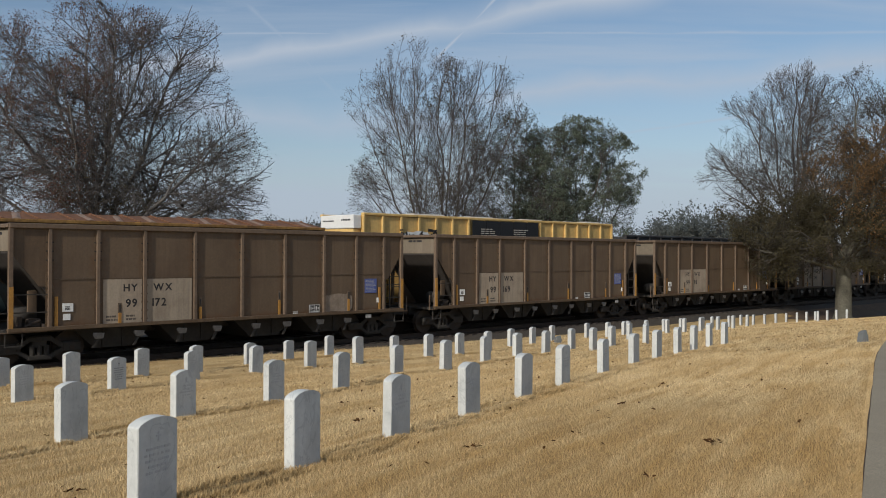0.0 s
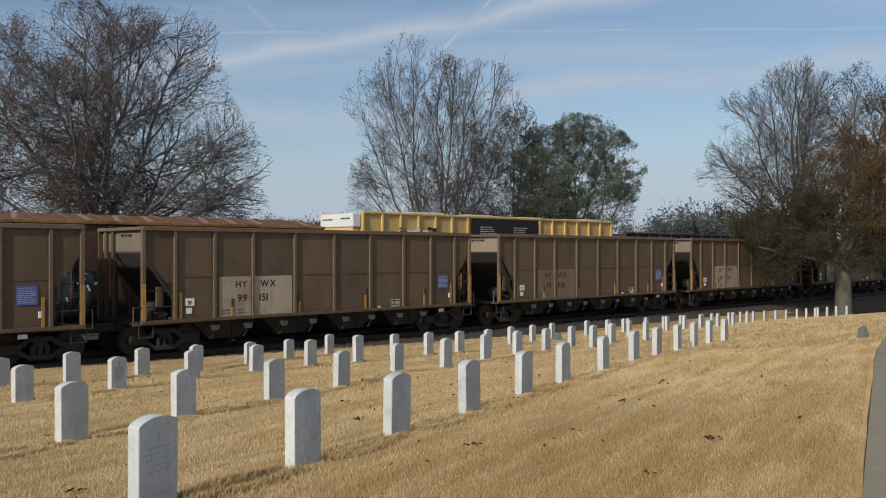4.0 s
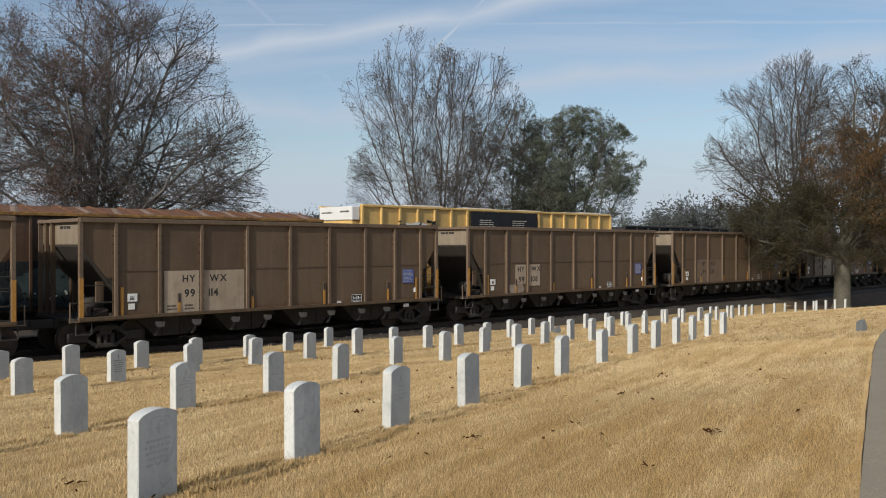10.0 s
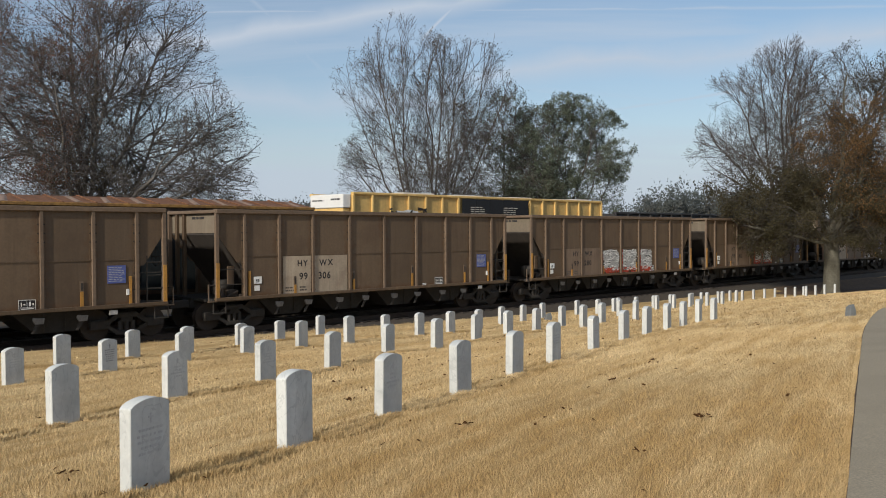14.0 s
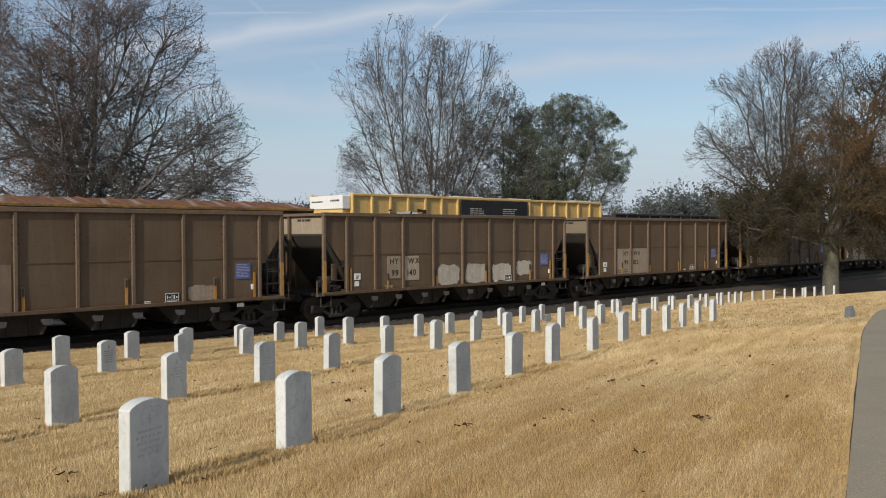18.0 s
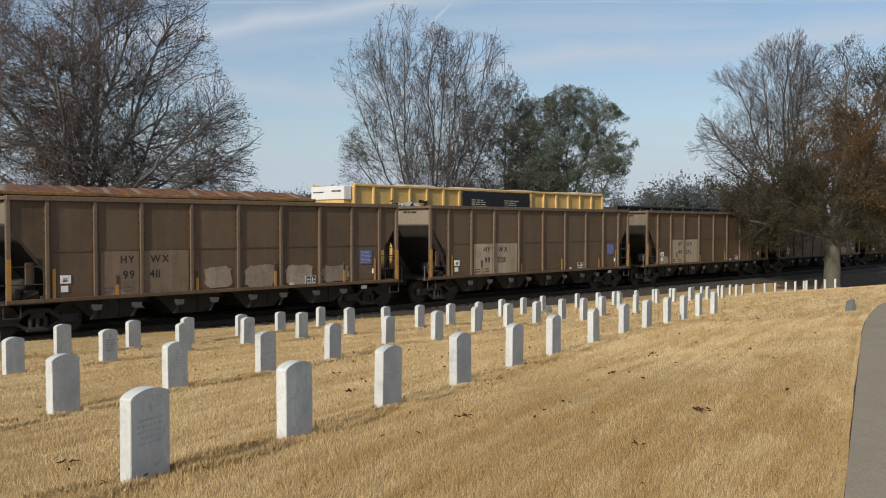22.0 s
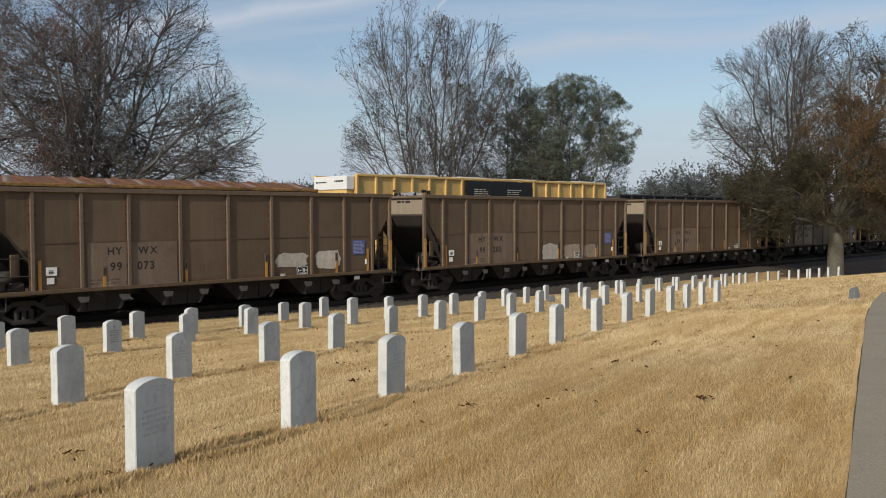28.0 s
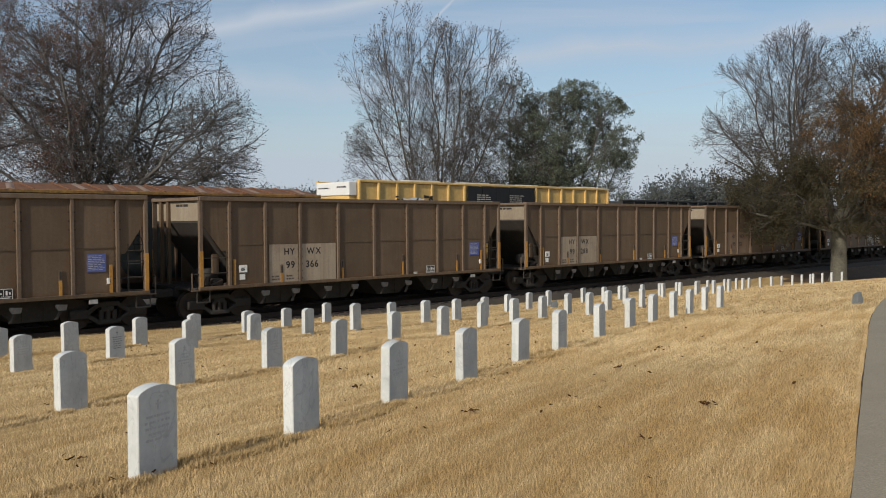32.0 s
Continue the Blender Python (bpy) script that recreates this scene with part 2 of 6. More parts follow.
def veined(m, tone):
    """Thin wandering grey veins, other ones on every stone."""
    nt = m.node_tree
    bs = nt.nodes["Principled BSDF"]
    col = bs.inputs["Base Color"].links[0].from_socket
    tc, oi, vm = nt.nodes.new("ShaderNodeTexCoord"), nt.nodes.new("ShaderNodeObjectInfo"), nt.nodes.new("ShaderNodeVectorMath")
    vm.operation = "MULTIPLY_ADD"
    vm.inputs[1].default_value = (31.0, 17.0, 43.0)
    nt.links.new(oi.outputs["Random"], vm.inputs[0])
    nt.links.new(tc.outputs["Object"], vm.inputs[2])
    mp = nt.nodes.new("ShaderNodeMapping")
    mp.inputs["Scale"].default_value = (5.0, 5.0, 2.4)
    nt.links.new(vm.outputs[0], mp.inputs[0])
    nz = nt.nodes.new("ShaderNodeTexNoise")
    nz.inputs["Scale"].default_value, nz.inputs["Detail"].default_value, nz.inputs["Distortion"].default_value = 1.0, 4.0, 1.2
    nt.links.new(mp.outputs[0], nz.inputs["Vector"])
    off = nt.nodes.new("ShaderNodeMath")
    off.operation = "COMPARE"
    off.inputs[1].default_value, off.inputs[2].default_value = 0.5, 0.012
    nt.links.new(nz.outputs["Fac"], off.inputs[0])
    mu = nt.nodes.new("ShaderNodeMath")
    mu.operation = "MULTIPLY"
    mu.inputs[1].default_value = 0.26
    nt.links.new(off.outputs[0], mu.inputs[0])
    mx = nt.nodes.new("ShaderNodeMix")
    mx.data_type = "RGBA"
    nt.links.new(mu.outputs[0], mx.inputs["Factor"])
    nt.links.new(col, mx.inputs[6])
    mx.inputs[7].default_value = (*tone, 1)
    nt.links.new(mx.outputs[2], bs.inputs["Base Color"])


veined(MARBLE, (0.24, 0.25, 0.26))
CARVED_DARK = material("blackened carving", (0.24, 0.245, 0.245), 0.8, 0, 0.2, 30, 4, None, 0.3, 0.0)
CARVED = material("weathered carving", (0.455, 0.46, 0.455), 0.8, 0, 0.1, 30, 4, None, 0.3, 0.0)
GREY_STONE = material("grey granite", (0.135, 0.142, 0.142), 0.7, 0, 0.2, 40, 5, None, 0.3, 0.1)
BALLAST = material("dark track ballast", (0.058, 0.046, 0.034), 0.95, 0, 0.45, 16, 0.6, (0.04, 0.037, 0.034), 0.6, 0.6)
RAIL = material("rusty rail steel", (0.05, 0.035, 0.026), 0.7, 0.2, 0.3, 14, 3, None, 0.4, 0.1)
TIE = material("creosoted timber tie", (0.045, 0.036, 0.030), 0.9, 0, 0.3, 14, 3, None, 0.4, 0.3, 0.2)
ASPHALT = material("worn grey asphalt", (0.285, 0.242, 0.172), 0.9, 0, 0.3, 75, 0.9, (0.20, 0.168, 0.118), 0.5, 0.35)
SOIL = material("dark turf edge soil", (0.045, 0.03, 0.02), 0.95, 0, 0.4, 30, 4, None, 0.4, 0.6)
BARK = material("grey-brown bark", (0.10, 0.085, 0.072), 0.9, 0, 0.3, 12, 2.0, (0.06, 0.048, 0.04), 0.5, 0.5)
BARK_PALE = material("pale grey bark", (0.125, 0.116, 0.108), 0.9, 0, 0.3, 10, 1.6, (0.10, 0.085, 0.07), 0.5, 0.4)
BARK_OAK = material("grey-green oak bark", (0.095, 0.09, 0.070), 0.9, 0, 0.35, 9, 1.6, (0.065, 0.058, 0.045), 0.6, 0.6)
TWIG = material("grey-brown twigs", (0.105, 0.096, 0.094), 0.9, 0, 0.3, 2, 0.4, None, 0.3, 0.0)
# Darker copy of TWIG: the upper crown's shade is in the colour.
TWIG_SHADED = material("oak twigs with crown shade", (0.062, 0.054, 0.045), 0.9, 0, 0.3, 2, 0.4, None, 0.3, 0.0)
LEAF_RUSSET = material("dry russet leaves", (0.135, 0.074, 0.058), 0.8, 0, 0.5, 1.2, 0.3, None, 0.3, 0.0)
LEAF_BROWN = material("dull olive-brown leaves", (0.074, 0.058, 0.027), 0.8, 0, 0.5, 1.2, 0.3, None, 0.3, 0.0)
LEAF_OLIVE = material("dark olive oak leaves", (0.064, 0.054, 0.026), 0.8, 0, 0.5, 1.2, 0.3, None, 0.3, 0.0)
LEAF_ORANGE = material("orange-brown oak leaves", (0.19, 0.105, 0.04), 0.75, 0, 0.45, 1.5, 0.4, None, 0.3, 0.0)
LEAF_GREEN = material("grey-green leaves", (0.14, 0.162, 0.118), 0.95, 0, 0.45, 1.2, 0.3, None, 0.3, 0.0)
# Pale grey tint: the air's haze over the distance is mixed into the colour.
WOODS = material("distant winter woods with haze in colour", (0.132, 0.148, 0.143), 0.95, 0, 0.12, 0.25, 0.05, (0.148, 0.130, 0.118), 0.8, 0.0)


def let_light_through(m, share):
    """Thin leaves: part of the light goes through to the other side."""
    nt = m.node_tree
    bs, through_leaf, both = nt.nodes["Principled BSDF"], nt.nodes.new("ShaderNodeBsdfTranslucent"), nt.nodes.new("ShaderNodeMixShader")
    nt.links.new(bs.inputs["Base Color"].links[0].from_socket, through_leaf.inputs["Color"])
    both.inputs[0].default_value = share
    nt.links.new(bs.outputs[0], both.inputs[1])
    nt.links.new(through_leaf.outputs[0], both.inputs[2])
    nt.links.new(both.outputs[0], nt.nodes["Material Output"].inputs["Surface"])


for leaf_mat, share in ((WOODS, 0.5), (LEAF_GREEN, 0.4), (LEAF_RUSSET, 0.3), (LEAF_BROWN, 0.3), (LEAF_OLIVE, 0.35), (LEAF_ORANGE, 0.35)):
    let_light_through(leaf_mat, share)
# Orange paint; the deep shade between the two trains is put into its colour.
BOX_SHADED = material("orange boxcar paint with gap shade", (0.085, 0.048, 0.028), 0.7, 0, 0.2, 8, 0.7, (0.045, 0.028, 0.02), 0.5, 0.05, 0.0, 0.5)
ROOF_RUST = material("rusty galvanised roof", (0.155, 0.072, 0.035), 0.8, 0.05, 0.5, 4, 0.9, (0.075, 0.035, 0.024), 0.85, 0.1, 0.0, 0.3)
ROOF_PALE = material("bare galvanised patches", (0.25, 0.18, 0.135), 0.6, 0.15, 0.4, 6, 2.0, (0.20, 0.09, 0.05), 0.95, 0.1)
GOND_YELLOW = material("maintenance yellow paint", (0.62, 0.41, 0.145), 0.6, 0, 0.12, 7, 0.8, (0.35, 0.22, 0.08), 0.4, 0.05, 0.05, 0.35)
BOX_WHITE = material("clean white box paint", (0.66, 0.66, 0.645), 0.5, 0, 0.05, 8, 1.5, (0.6, 0.58, 0.54), 0.3, 0.0)
GOND_DARK = material("black gondola paint", (0.035, 0.035, 0.037), 0.6, 0, 0.2, 8, 1.0, (0.07, 0.055, 0.045), 0.4, 0.05, 0.0, 0.3)
EAVE = material("rusted yellow eave paint", (0.27, 0.145, 0.04), 0.75, 0, 0.4, 5, 1.4, (0.07, 0.032, 0.018), 0.95, 0.1)
# Graffiti colours, both darkened to carry the shade between the trains.
TEAL_DARK = material("blue-green graffiti paint deepened for shade", (0.016, 0.021, 0.023), 0.6, 0, 0.3, 3, 0.8, None, 0.5, 0.0)
TEAL = material("teal graffiti paint", (0.05, 0.075, 0.08), 0.6, 0, 0.3, 3, 0.8, (0.03, 0.04, 0.045), 0.6, 0.0)


def turf_tones(m, band, amber, each=0.0):
    """Broad tones over the lawn: bands along the rows and an amber worn area beside the drive."""
    nt = m.node_tree
    bs = nt.nodes["Principled BSDF"]
    col = bs.inputs["Base Color"].links[0].from_socket
    tc = nt.nodes.new("ShaderNodeTexCoord")

    def layer(col, scale, turn, stretch, lo, hi, amount, tone, centre=None, reach=1.0):
        mp = nt.nodes.new("ShaderNodeMapping")
        mp.vector_type = "TEXTURE"
        mp.inputs["Rotation"].default_value = (0, 0, radians(turn))
        mp.inputs["Scale"].default_value = (1 / scale, 1 / (scale * stretch), 1 / scale)
        nt.links.new(tc.outputs["Object"], mp.inputs[0])
        nz = nt.nodes.new("ShaderNodeTexNoise")
        nz.inputs["Scale"].default_value, nz.inputs["Detail"].default_value = 1.0, 5.0
        nt.links.new(mp.outputs[0], nz.inputs["Vector"])
        mr = nt.nodes.new("ShaderNodeMapRange")
        mr.inputs["From Min"].default_value, mr.inputs["From Max"].default_value, mr.inputs["To Max"].default_value = lo, hi, amount
        nt.links.new(nz.outputs["Fac"], mr.inputs["Value"])
        fac = mr.outputs[0]
        if centre:
            ds = nt.nodes.new("ShaderNodeVectorMath")
            ds.operation = "DISTANCE"
            ds.inputs[1].default_value = centre
            nt.links.new(tc.outputs["Object"], ds.inputs[0])
            fall = nt.nodes.new("ShaderNodeMapRange")
            fall.interpolation_type = "SMOOTHSTEP"
            fall.inputs["From Min"].default_value, fall.inputs["From Max"].default_value = reach, reach * 0.2
            nt.links.new(ds.outputs["Value"], fall.inputs["Value"])
            mu = nt.nodes.new("ShaderNodeMath")
            mu.operation = "MULTIPLY"
            nt.links.new(fac, mu.inputs[0])
            nt.links.new(fall.outputs[0], mu.inputs[1])
            fac = mu.outputs[0]
        mx = nt.nodes.new("ShaderNodeMix")
        mx.data_type = "RGBA"
        nt.links.new(fac, mx.inputs["Factor"])
        nt.links.new(col, mx.inputs[6])
        mx.inputs[7].default_value = (*tone, 1)
        return mx.outputs[2]

    col = layer(col, 0.22, 60.4, 6.0, 0.44, 0.66, 0.55, band)
    col = layer(col, 0.5, 61.5, 9.0, 0.47, 0.64, 0.75, band)
    col = layer(col, 0.5, 0, 1.0, 0.42, 0.72, 0.35, amber)
    col = layer(col, 0.9, 62, 5.0, 0.28, 0.62, 0.7, amber, (2.1, 6.0, 0.2), 5.2)
    if each:
        # every blade has its own tone
        ge = nt.nodes.new("ShaderNodeNewGeometry")
        mr = nt.nodes.new("ShaderNodeMapRange")
        mr.inputs["To Min"].default_value, mr.inputs["To Max"].default_value = 1 - each, 1 + each
        nt.links.new(ge.outputs["Random Per Island"], mr.inputs["Value"])
        hs = nt.nodes.new("ShaderNodeHueSaturation")
        nt.links.new(mr.outputs[0], hs.inputs["Value"])
        nt.links.new(col, hs.inputs["Color"])
        col = hs.outputs[0]
    nt.links.new(col, bs.inputs["Base Color"])
    return m


TURF = turf_tones(material("dormant straw turf", (0.49, 0.362, 0.182), 0.95, 0, 0.25, 90, 0.35, (0.36, 0.245, 0.108), 0.5, 0.25, spec=0.1), (0.335, 0.22, 0.095), (0.28, 0.175, 0.068))
BLADES = turf_tones(material("straw grass blades", (0.595, 0.464, 0.272), 0.9, 0, 0.42, 55, 0.6, (0.45, 0.318, 0.15), 0.5, 0.0, spec=0.15), (0.42, 0.295, 0.138), (0.365, 0.232, 0.088), 0.30)
MULCH = material("brown leaf mulch", (0.105, 0.068, 0.040), 0.95, 0, 0.5, 9, 0.6, (0.05, 0.034, 0.022), 0.6, 0.8)


# ---- plan: u runs along the track in the train's direction, v across it, away from the camera ----
PSI = 0.7718
DIR, NRM = Vector((math.cos(PSI), math.sin(PSI), 0)), Vector((-math.sin(PSI), math.cos(PSI), 0))
START = Vector((-8.335, 27.15, 0))          # where a passing car's trailing corner post stands at 9 s
V_SIDE = START.dot(NRM)
U_START = START.dot(DIR)
RAIL_Z = -1.55
V_TRACK = V_SIDE + 1.62
V_TRACK2 = V_TRACK + 4.25


def spot(u, v, z=0.0):
    """World place from metres along the track (0 = START) and across it."""
    p = DIR * (u + U_START) + NRM * v
    return Vector((p.x, p.y, z))


def smooth(a, b, x):
    k = min(1.0, max(0.0, (x - a) / (b - a)))
    return k * k * (3 - 2 * k)


def ground_z(x, y):
    u, v = x * DIR.x + y * DIR.y, x * NRM.x + y * NRM.y
    uc = max(-15.0, min(62.0, u))
    # the slope eases off towards the drive
    vc = min(22.0, v) if v > 4.5 else 4.5 - 3.2 * (1 - math.exp(-(4.5 - v) / 3.2))
    z = 0.438 + 0.003059 * uc - 0.081047 * vc - 0.001125 * uc * vc + 0.000514 * vc * vc - 0.000014 * uc * uc
    bed = RAIL_Z - 0.42
    k = smooth(22.9, 24.4, v)
    z = z * (1 - k) + bed * k
    far = smooth(70, 130, math.hypot(x, y))
    return z * (1 - far) + (-2.0) * far


# ---- mesh helpers ----
def mesh_from(name, verts, faces, mats, index=None, smooth_shade=False):
    me = bpy.data.meshes.new(name)
    me.from_pydata([tuple(v) for v in verts], [], faces)
    for m in (mats if isinstance(mats, (list, tuple)) else [mats]):
        me.materials.append(m)
    if index is not None:
        me.polygons.foreach_set("material_index", index)
    if smooth_shade:
        me.polygons.foreach_set("use_smooth", [True] * len(me.polygons))
    me.update()
    return me


def finish(name, bm, mat, smooth_shade=False):
    bmesh.ops.recalc_face_normals(bm, faces=bm.faces)
    me = bpy.data.meshes.new(name)
    bm.to_mesh(me)
    bm.free()
    for m in (mat if isinstance(mat, (list, tuple)) else [mat]):
        me.materials.append(m)
    if smooth_shade:
        me.polygons.foreach_set("use_smooth", [True] * len(me.polygons))
    return me


def part(name, data, parent, label="", at=None):
    """Links mesh data as one part under a thing or a part."""
    ob = new(name, data)
    ob.parent = parent
    if at is not None:
        ob.matrix_basis = at if isinstance(at, Matrix) else pose(*at)
    return tagged(ob, label=label, kind="stuff" if name in ("scribble", "lettering", "stencil_patch", "crown", "foliage", "load") else "")


def thing(name, label, category, group="", kind="", at=None, data=None):
    ob = new(name, data)
    if at is not None:
        ob.matrix_basis = at
    return tagged(ob, label, category, group, kind)


def add_box(bm, x0, x1, y0, y1, z0, z1, bevel=0.0):
    m = Matrix.LocRotScale(((x0 + x1) / 2, (y0 + y1) / 2, (z0 + z1) / 2), None, (abs(x1 - x0), abs(y1 - y0), abs(z1 - z0)))
    made = bmesh.ops.create_cube(bm, size=1.0, matrix=m)
    if bevel:
        es = list({e for v in made["verts"] for e in v.link_edges})
        bmesh.ops.bevel(bm, geom=es, offset=bevel, segments=1, affect="EDGES")
    return made


def box_mesh(name, x0, x1, y0, y1, z0, z1, mat, bevel=0.0):
    bm = bmesh.new()
    add_box(bm, x0, x1, y0, y1, z0, z1, bevel)
    return finish(name, bm, mat)


def add_cyl(bm, a, b, r, seg=10, r2=None):
    a, b = Vector(a), Vector(b)
    q = (b - a).to_track_quat("Z", "Y")
    m = Matrix.LocRotScale((a + b) / 2, q, None)
    return bmesh.ops.create_cone(bm, cap_ends=True, segments=seg, radius1=r, radius2=r if r2 is None else r2, depth=(b - a).length, matrix=m)


def prism(name, outline, y0, y1, mat, bevel=0.0):
    """Outline of (x, z) points, pushed from y0 to y1."""
    bm = bmesh.new()
    front = [bm.verts.new((x, y0, z)) for x, z in outline]
    backv = [bm.verts.new((x, y1, z)) for x, z in outline]
    bm.faces.new(front)
    bm.faces.new(backv[::-1])
    for i in range(len(outline)):
        j = (i + 1) % len(outline)
        bm.faces.new((front[j], front[i], backv[i], backv[j]))
    if bevel:
        bmesh.ops.bevel(bm, geom=list(bm.edges), offset=bevel, segments=1, affect="EDGES")
    return finish(name, bm, mat)


# ---- lettering ----
def glyph_shapes(chars):
    """Outlines of the stencil characters, filled, at 1 m cap height: points, faces and advance."""
    out = {}
    for ch in chars:
        cu = bpy.data.curves.new("glyph", "FONT")
        cu.body, cu.size, cu.resolution_u, cu.offset = ch, 1.0 / 0.70, 3, 0.034
        ob = bpy.data.objects.new("glyph", cu)
        scene.collection.objects.link(ob)
        bpy.context.view_layer.update()
        me = bpy.data.meshes.new_from_object(ob.evaluated_get(bpy.context.evaluated_depsgraph_get()))
        xs = [v.co.x for v in me.vertices]
        out[ch] = ([(v.co.x - min(xs), v.co.y) for v in me.vertices], [tuple(p.vertices) for p in me.polygons], max(xs) - min(xs))
        bpy.data.meshes.remove(me)
        bpy.data.objects.remove(ob)
        bpy.data.curves.remove(cu)
    return out


GLYPHS = glyph_shapes("0123456789HYWX")


def text_mesh(rows):
    """Stencil lettering: (words, x, z, height) rows joined in one mesh, standing in the xz plane."""
    verts, faces = [], []
    for words, x, z, h in rows:
        for ch in words:
            pts, polys, wide = GLYPHS[ch]
            b = len(verts)
            verts.extend((x + a * h, 0.0, z + c * h) for a, c in pts)
            faces.extend(tuple(b + i for i in p) for p in polys)
            x += (wide + 0.16) * h
    return mesh_from("car_lettering", verts, faces, LETTER)


# ---- ground ----
def axis(near, far, fine, coarse):
    """Sample lines: fine in the middle, growing outward."""
    out, x, step = [], 0.0, fine
    while x < far:
        out.append(x)
        if x > near:
            step *= coarse
        x += step
    out.append(far)
    return [-a for a in out[:0:-1]] + out


def build_ground():
    us = [a + 15 for a in axis(50, 1800, 0.7, 1.25)]
    vs = [a + 12 for a in axis(28, 1800, 0.45, 1.25)]
    verts, faces = [], []
    for u in us:
        for v in vs:
            p = DIR * u + NRM * v
            z = ground_z(p.x, p.y)
            if abs(u) < 70 and abs(v) < 30:
                z += 0.012 * noise.noise((p.x * 0.9, p.y * 0.9, 0)) + 0.02 * noise.noise((p.x * 0.25, p.y * 0.25, 3))
            verts.append((p.x, p.y, z))
    nv = len(vs)
    for i in range(len(us) - 1):
        for j in range(nv - 1):
            a = i * nv + j
            faces.append((a, a + nv, a + nv + 1, a + 1))
    me = mesh_from("ground", verts, faces, TURF, smooth_shade=True)
    return tagged(new("ground", me), "straw-coloured dormant lawn sloping down to the railway", "ground", kind="structure")


build_ground()


def strip(name, left, right, mat, lift, thick=0.0):
    """A sheet between two lines of (x, y) points, laid on the ground."""
    verts, faces = [], []
    n = 10
    for a, b in zip(left, right):
        for i in range(n + 1):
            x, y = a[0] + (b[0] - a[0]) * i / n, a[1] + (b[1] - a[1]) * i / n
            verts.append((x, y, ground_z(x, y) + lift))
    for k in range(len(left) - 1):
        for i in range(n):
            a = k * (n + 1) + i
            faces.append((a, a + 1, a + n + 2, a + n + 1))
    me = mesh_from(name, verts, faces, mat, smooth_shade=True)
    return me


def road_edge(s):
    """The drive's lawn-side edge, s metres past the camera; it bends away to the right far off."""
    turn, x, y = 63.2, -0.12, 0.0
    step = 0.25 if s >= 0 else -0.25
    k = 0.0
    while abs(k) < abs(s):
        x += math.cos(radians(turn)) * step
        y += math.sin(radians(turn)) * step
        k += step
        if k > 0:
            turn -= 0.25 * (0.0 if k < 14 else 0.4 if k < 23 else 5.5 if k < 35 else 1.0)
    return x, y, turn


def build_road():
    left, right, soil_l = [], [], []
    s = -14.0
    while s < 50:
        x, y, turn = road_edge(s)
        nx, ny = math.sin(radians(turn)), -math.cos(radians(turn))
        w = 0.006 * math.sin(s * 3.1) + 0.008 * math.sin(s * 0.9)
        soil_l.append((x - nx * (0.008 + w * 0.6), y - ny * (0.008 + w * 0.6)))
        left.append((x, y))
        right.append((x + nx * 4.6, y + ny * 4.6))
        s += 0.5
    tagged(new("road", strip("road", left, right, ASPHALT, 0.035)), "worn grey asphalt cemetery drive curving away", "road", kind="structure")
    mid = [((a[0] * 0.999 + b[0] * 0.001), (a[1] * 0.999 + b[1] * 0.001)) for a, b in zip(left, right)]
    tagged(new("road_edge", strip("road_edge", soil_l, mid, SOIL, 0.028)), "narrow dark soil gap along the drive", "edging", kind="structure")


build_road()
EDGE = [road_edge(k * 0.5) for k in range(-10, 64)]
EDGE_X, EDGE_Y = [e[0] for e in EDGE], [e[1] for e in EDGE]
EDGE_X.append(90.0)
EDGE_Y.append(EDGE_Y[-1] + 2)


def build_mulch():
    verts, faces = [], []
    cu, cv = 63.5, 22.6
    for r in range(9):
        for a in range(84):
            an = a / 84 * math.tau
            wob = 1 + 0.12 * math.sin(3 * an + 1) + 0.07 * math.sin(7 * an) + 0.05 * math.sin(17 * an + 2) + 0.04 * math.sin(29 * an)
            u, v = cu + math.cos(an) * r / 8 * 11.0 * wob, cv + math.sin(an) * r / 8 * 3.0 * wob
            p = DIR * u + NRM * v
            verts.append((p.x, p.y, ground_z(p.x, p.y) + 0.035))
    for r in range(8):
        for a in range(84):
            b = (a + 1) % 84
            faces.append((r * 84 + a, r * 84 + b, (r + 1) * 84 + b, (r + 1) * 84 + a))
    tagged(new("mulch_bed", mesh_from("mulch_bed", verts, faces, MULCH, smooth_shade=True)), "brown leaf litter under the oak", "mulch", kind="structure")


build_mulch()


# ---- headstones ----
def headstone_meshes(h):
    w, t, rise = 0.335, 0.1, 0.048
    arc = [(math.sin(a) * w / 2 / math.sin(0.95), h - rise + rise * (math.cos(a) - math.cos(0.95)) / (1 - math.cos(0.95))) for a in np.linspace(0.95, -0.95, 13)]
    outline = [(-w / 2, -0.25), (w / 2, -0.25)] + arc
    return prism("headstone", outline, -t / 2, t / 2, MARBLE, 0.006)


STONE_MESHES = {}


def carving_mesh(seed, paint=None):
    """A small cross and unreadable lines of lettering, as shallow bars on the face."""
    rnd = random.Random(seed)
    bm = bmesh.new()
    add_box(bm, -0.006, 0.006, -0.0525, -0.0505, 0.43, 0.495)
    add_box(bm, -0.022, 0.022, -0.0526, -0.0506, 0.465, 0.477)
    z = 0.385
    for k in range(rnd.choice((4, 5, 6))):
        half = rnd.uniform(0.05, 0.115)
        x = -half
        while x < half:
            wd = rnd.uniform(0.012, 0.03)
            add_box(bm, x, min(half, x + wd), -0.0525, -0.0505, z, z + 0.016)
            x += wd + rnd.choice((0.006, 0.006, 0.018))
        z -= 0.038
    return finish("inscription", bm, paint or CARVED)


CARVINGS = [carving_mesh(s) for s in range(4)]
DARK_CARVING = carving_mesh(6, CARVED_DARK)
stone_count = 0
STONE_ROWS = []


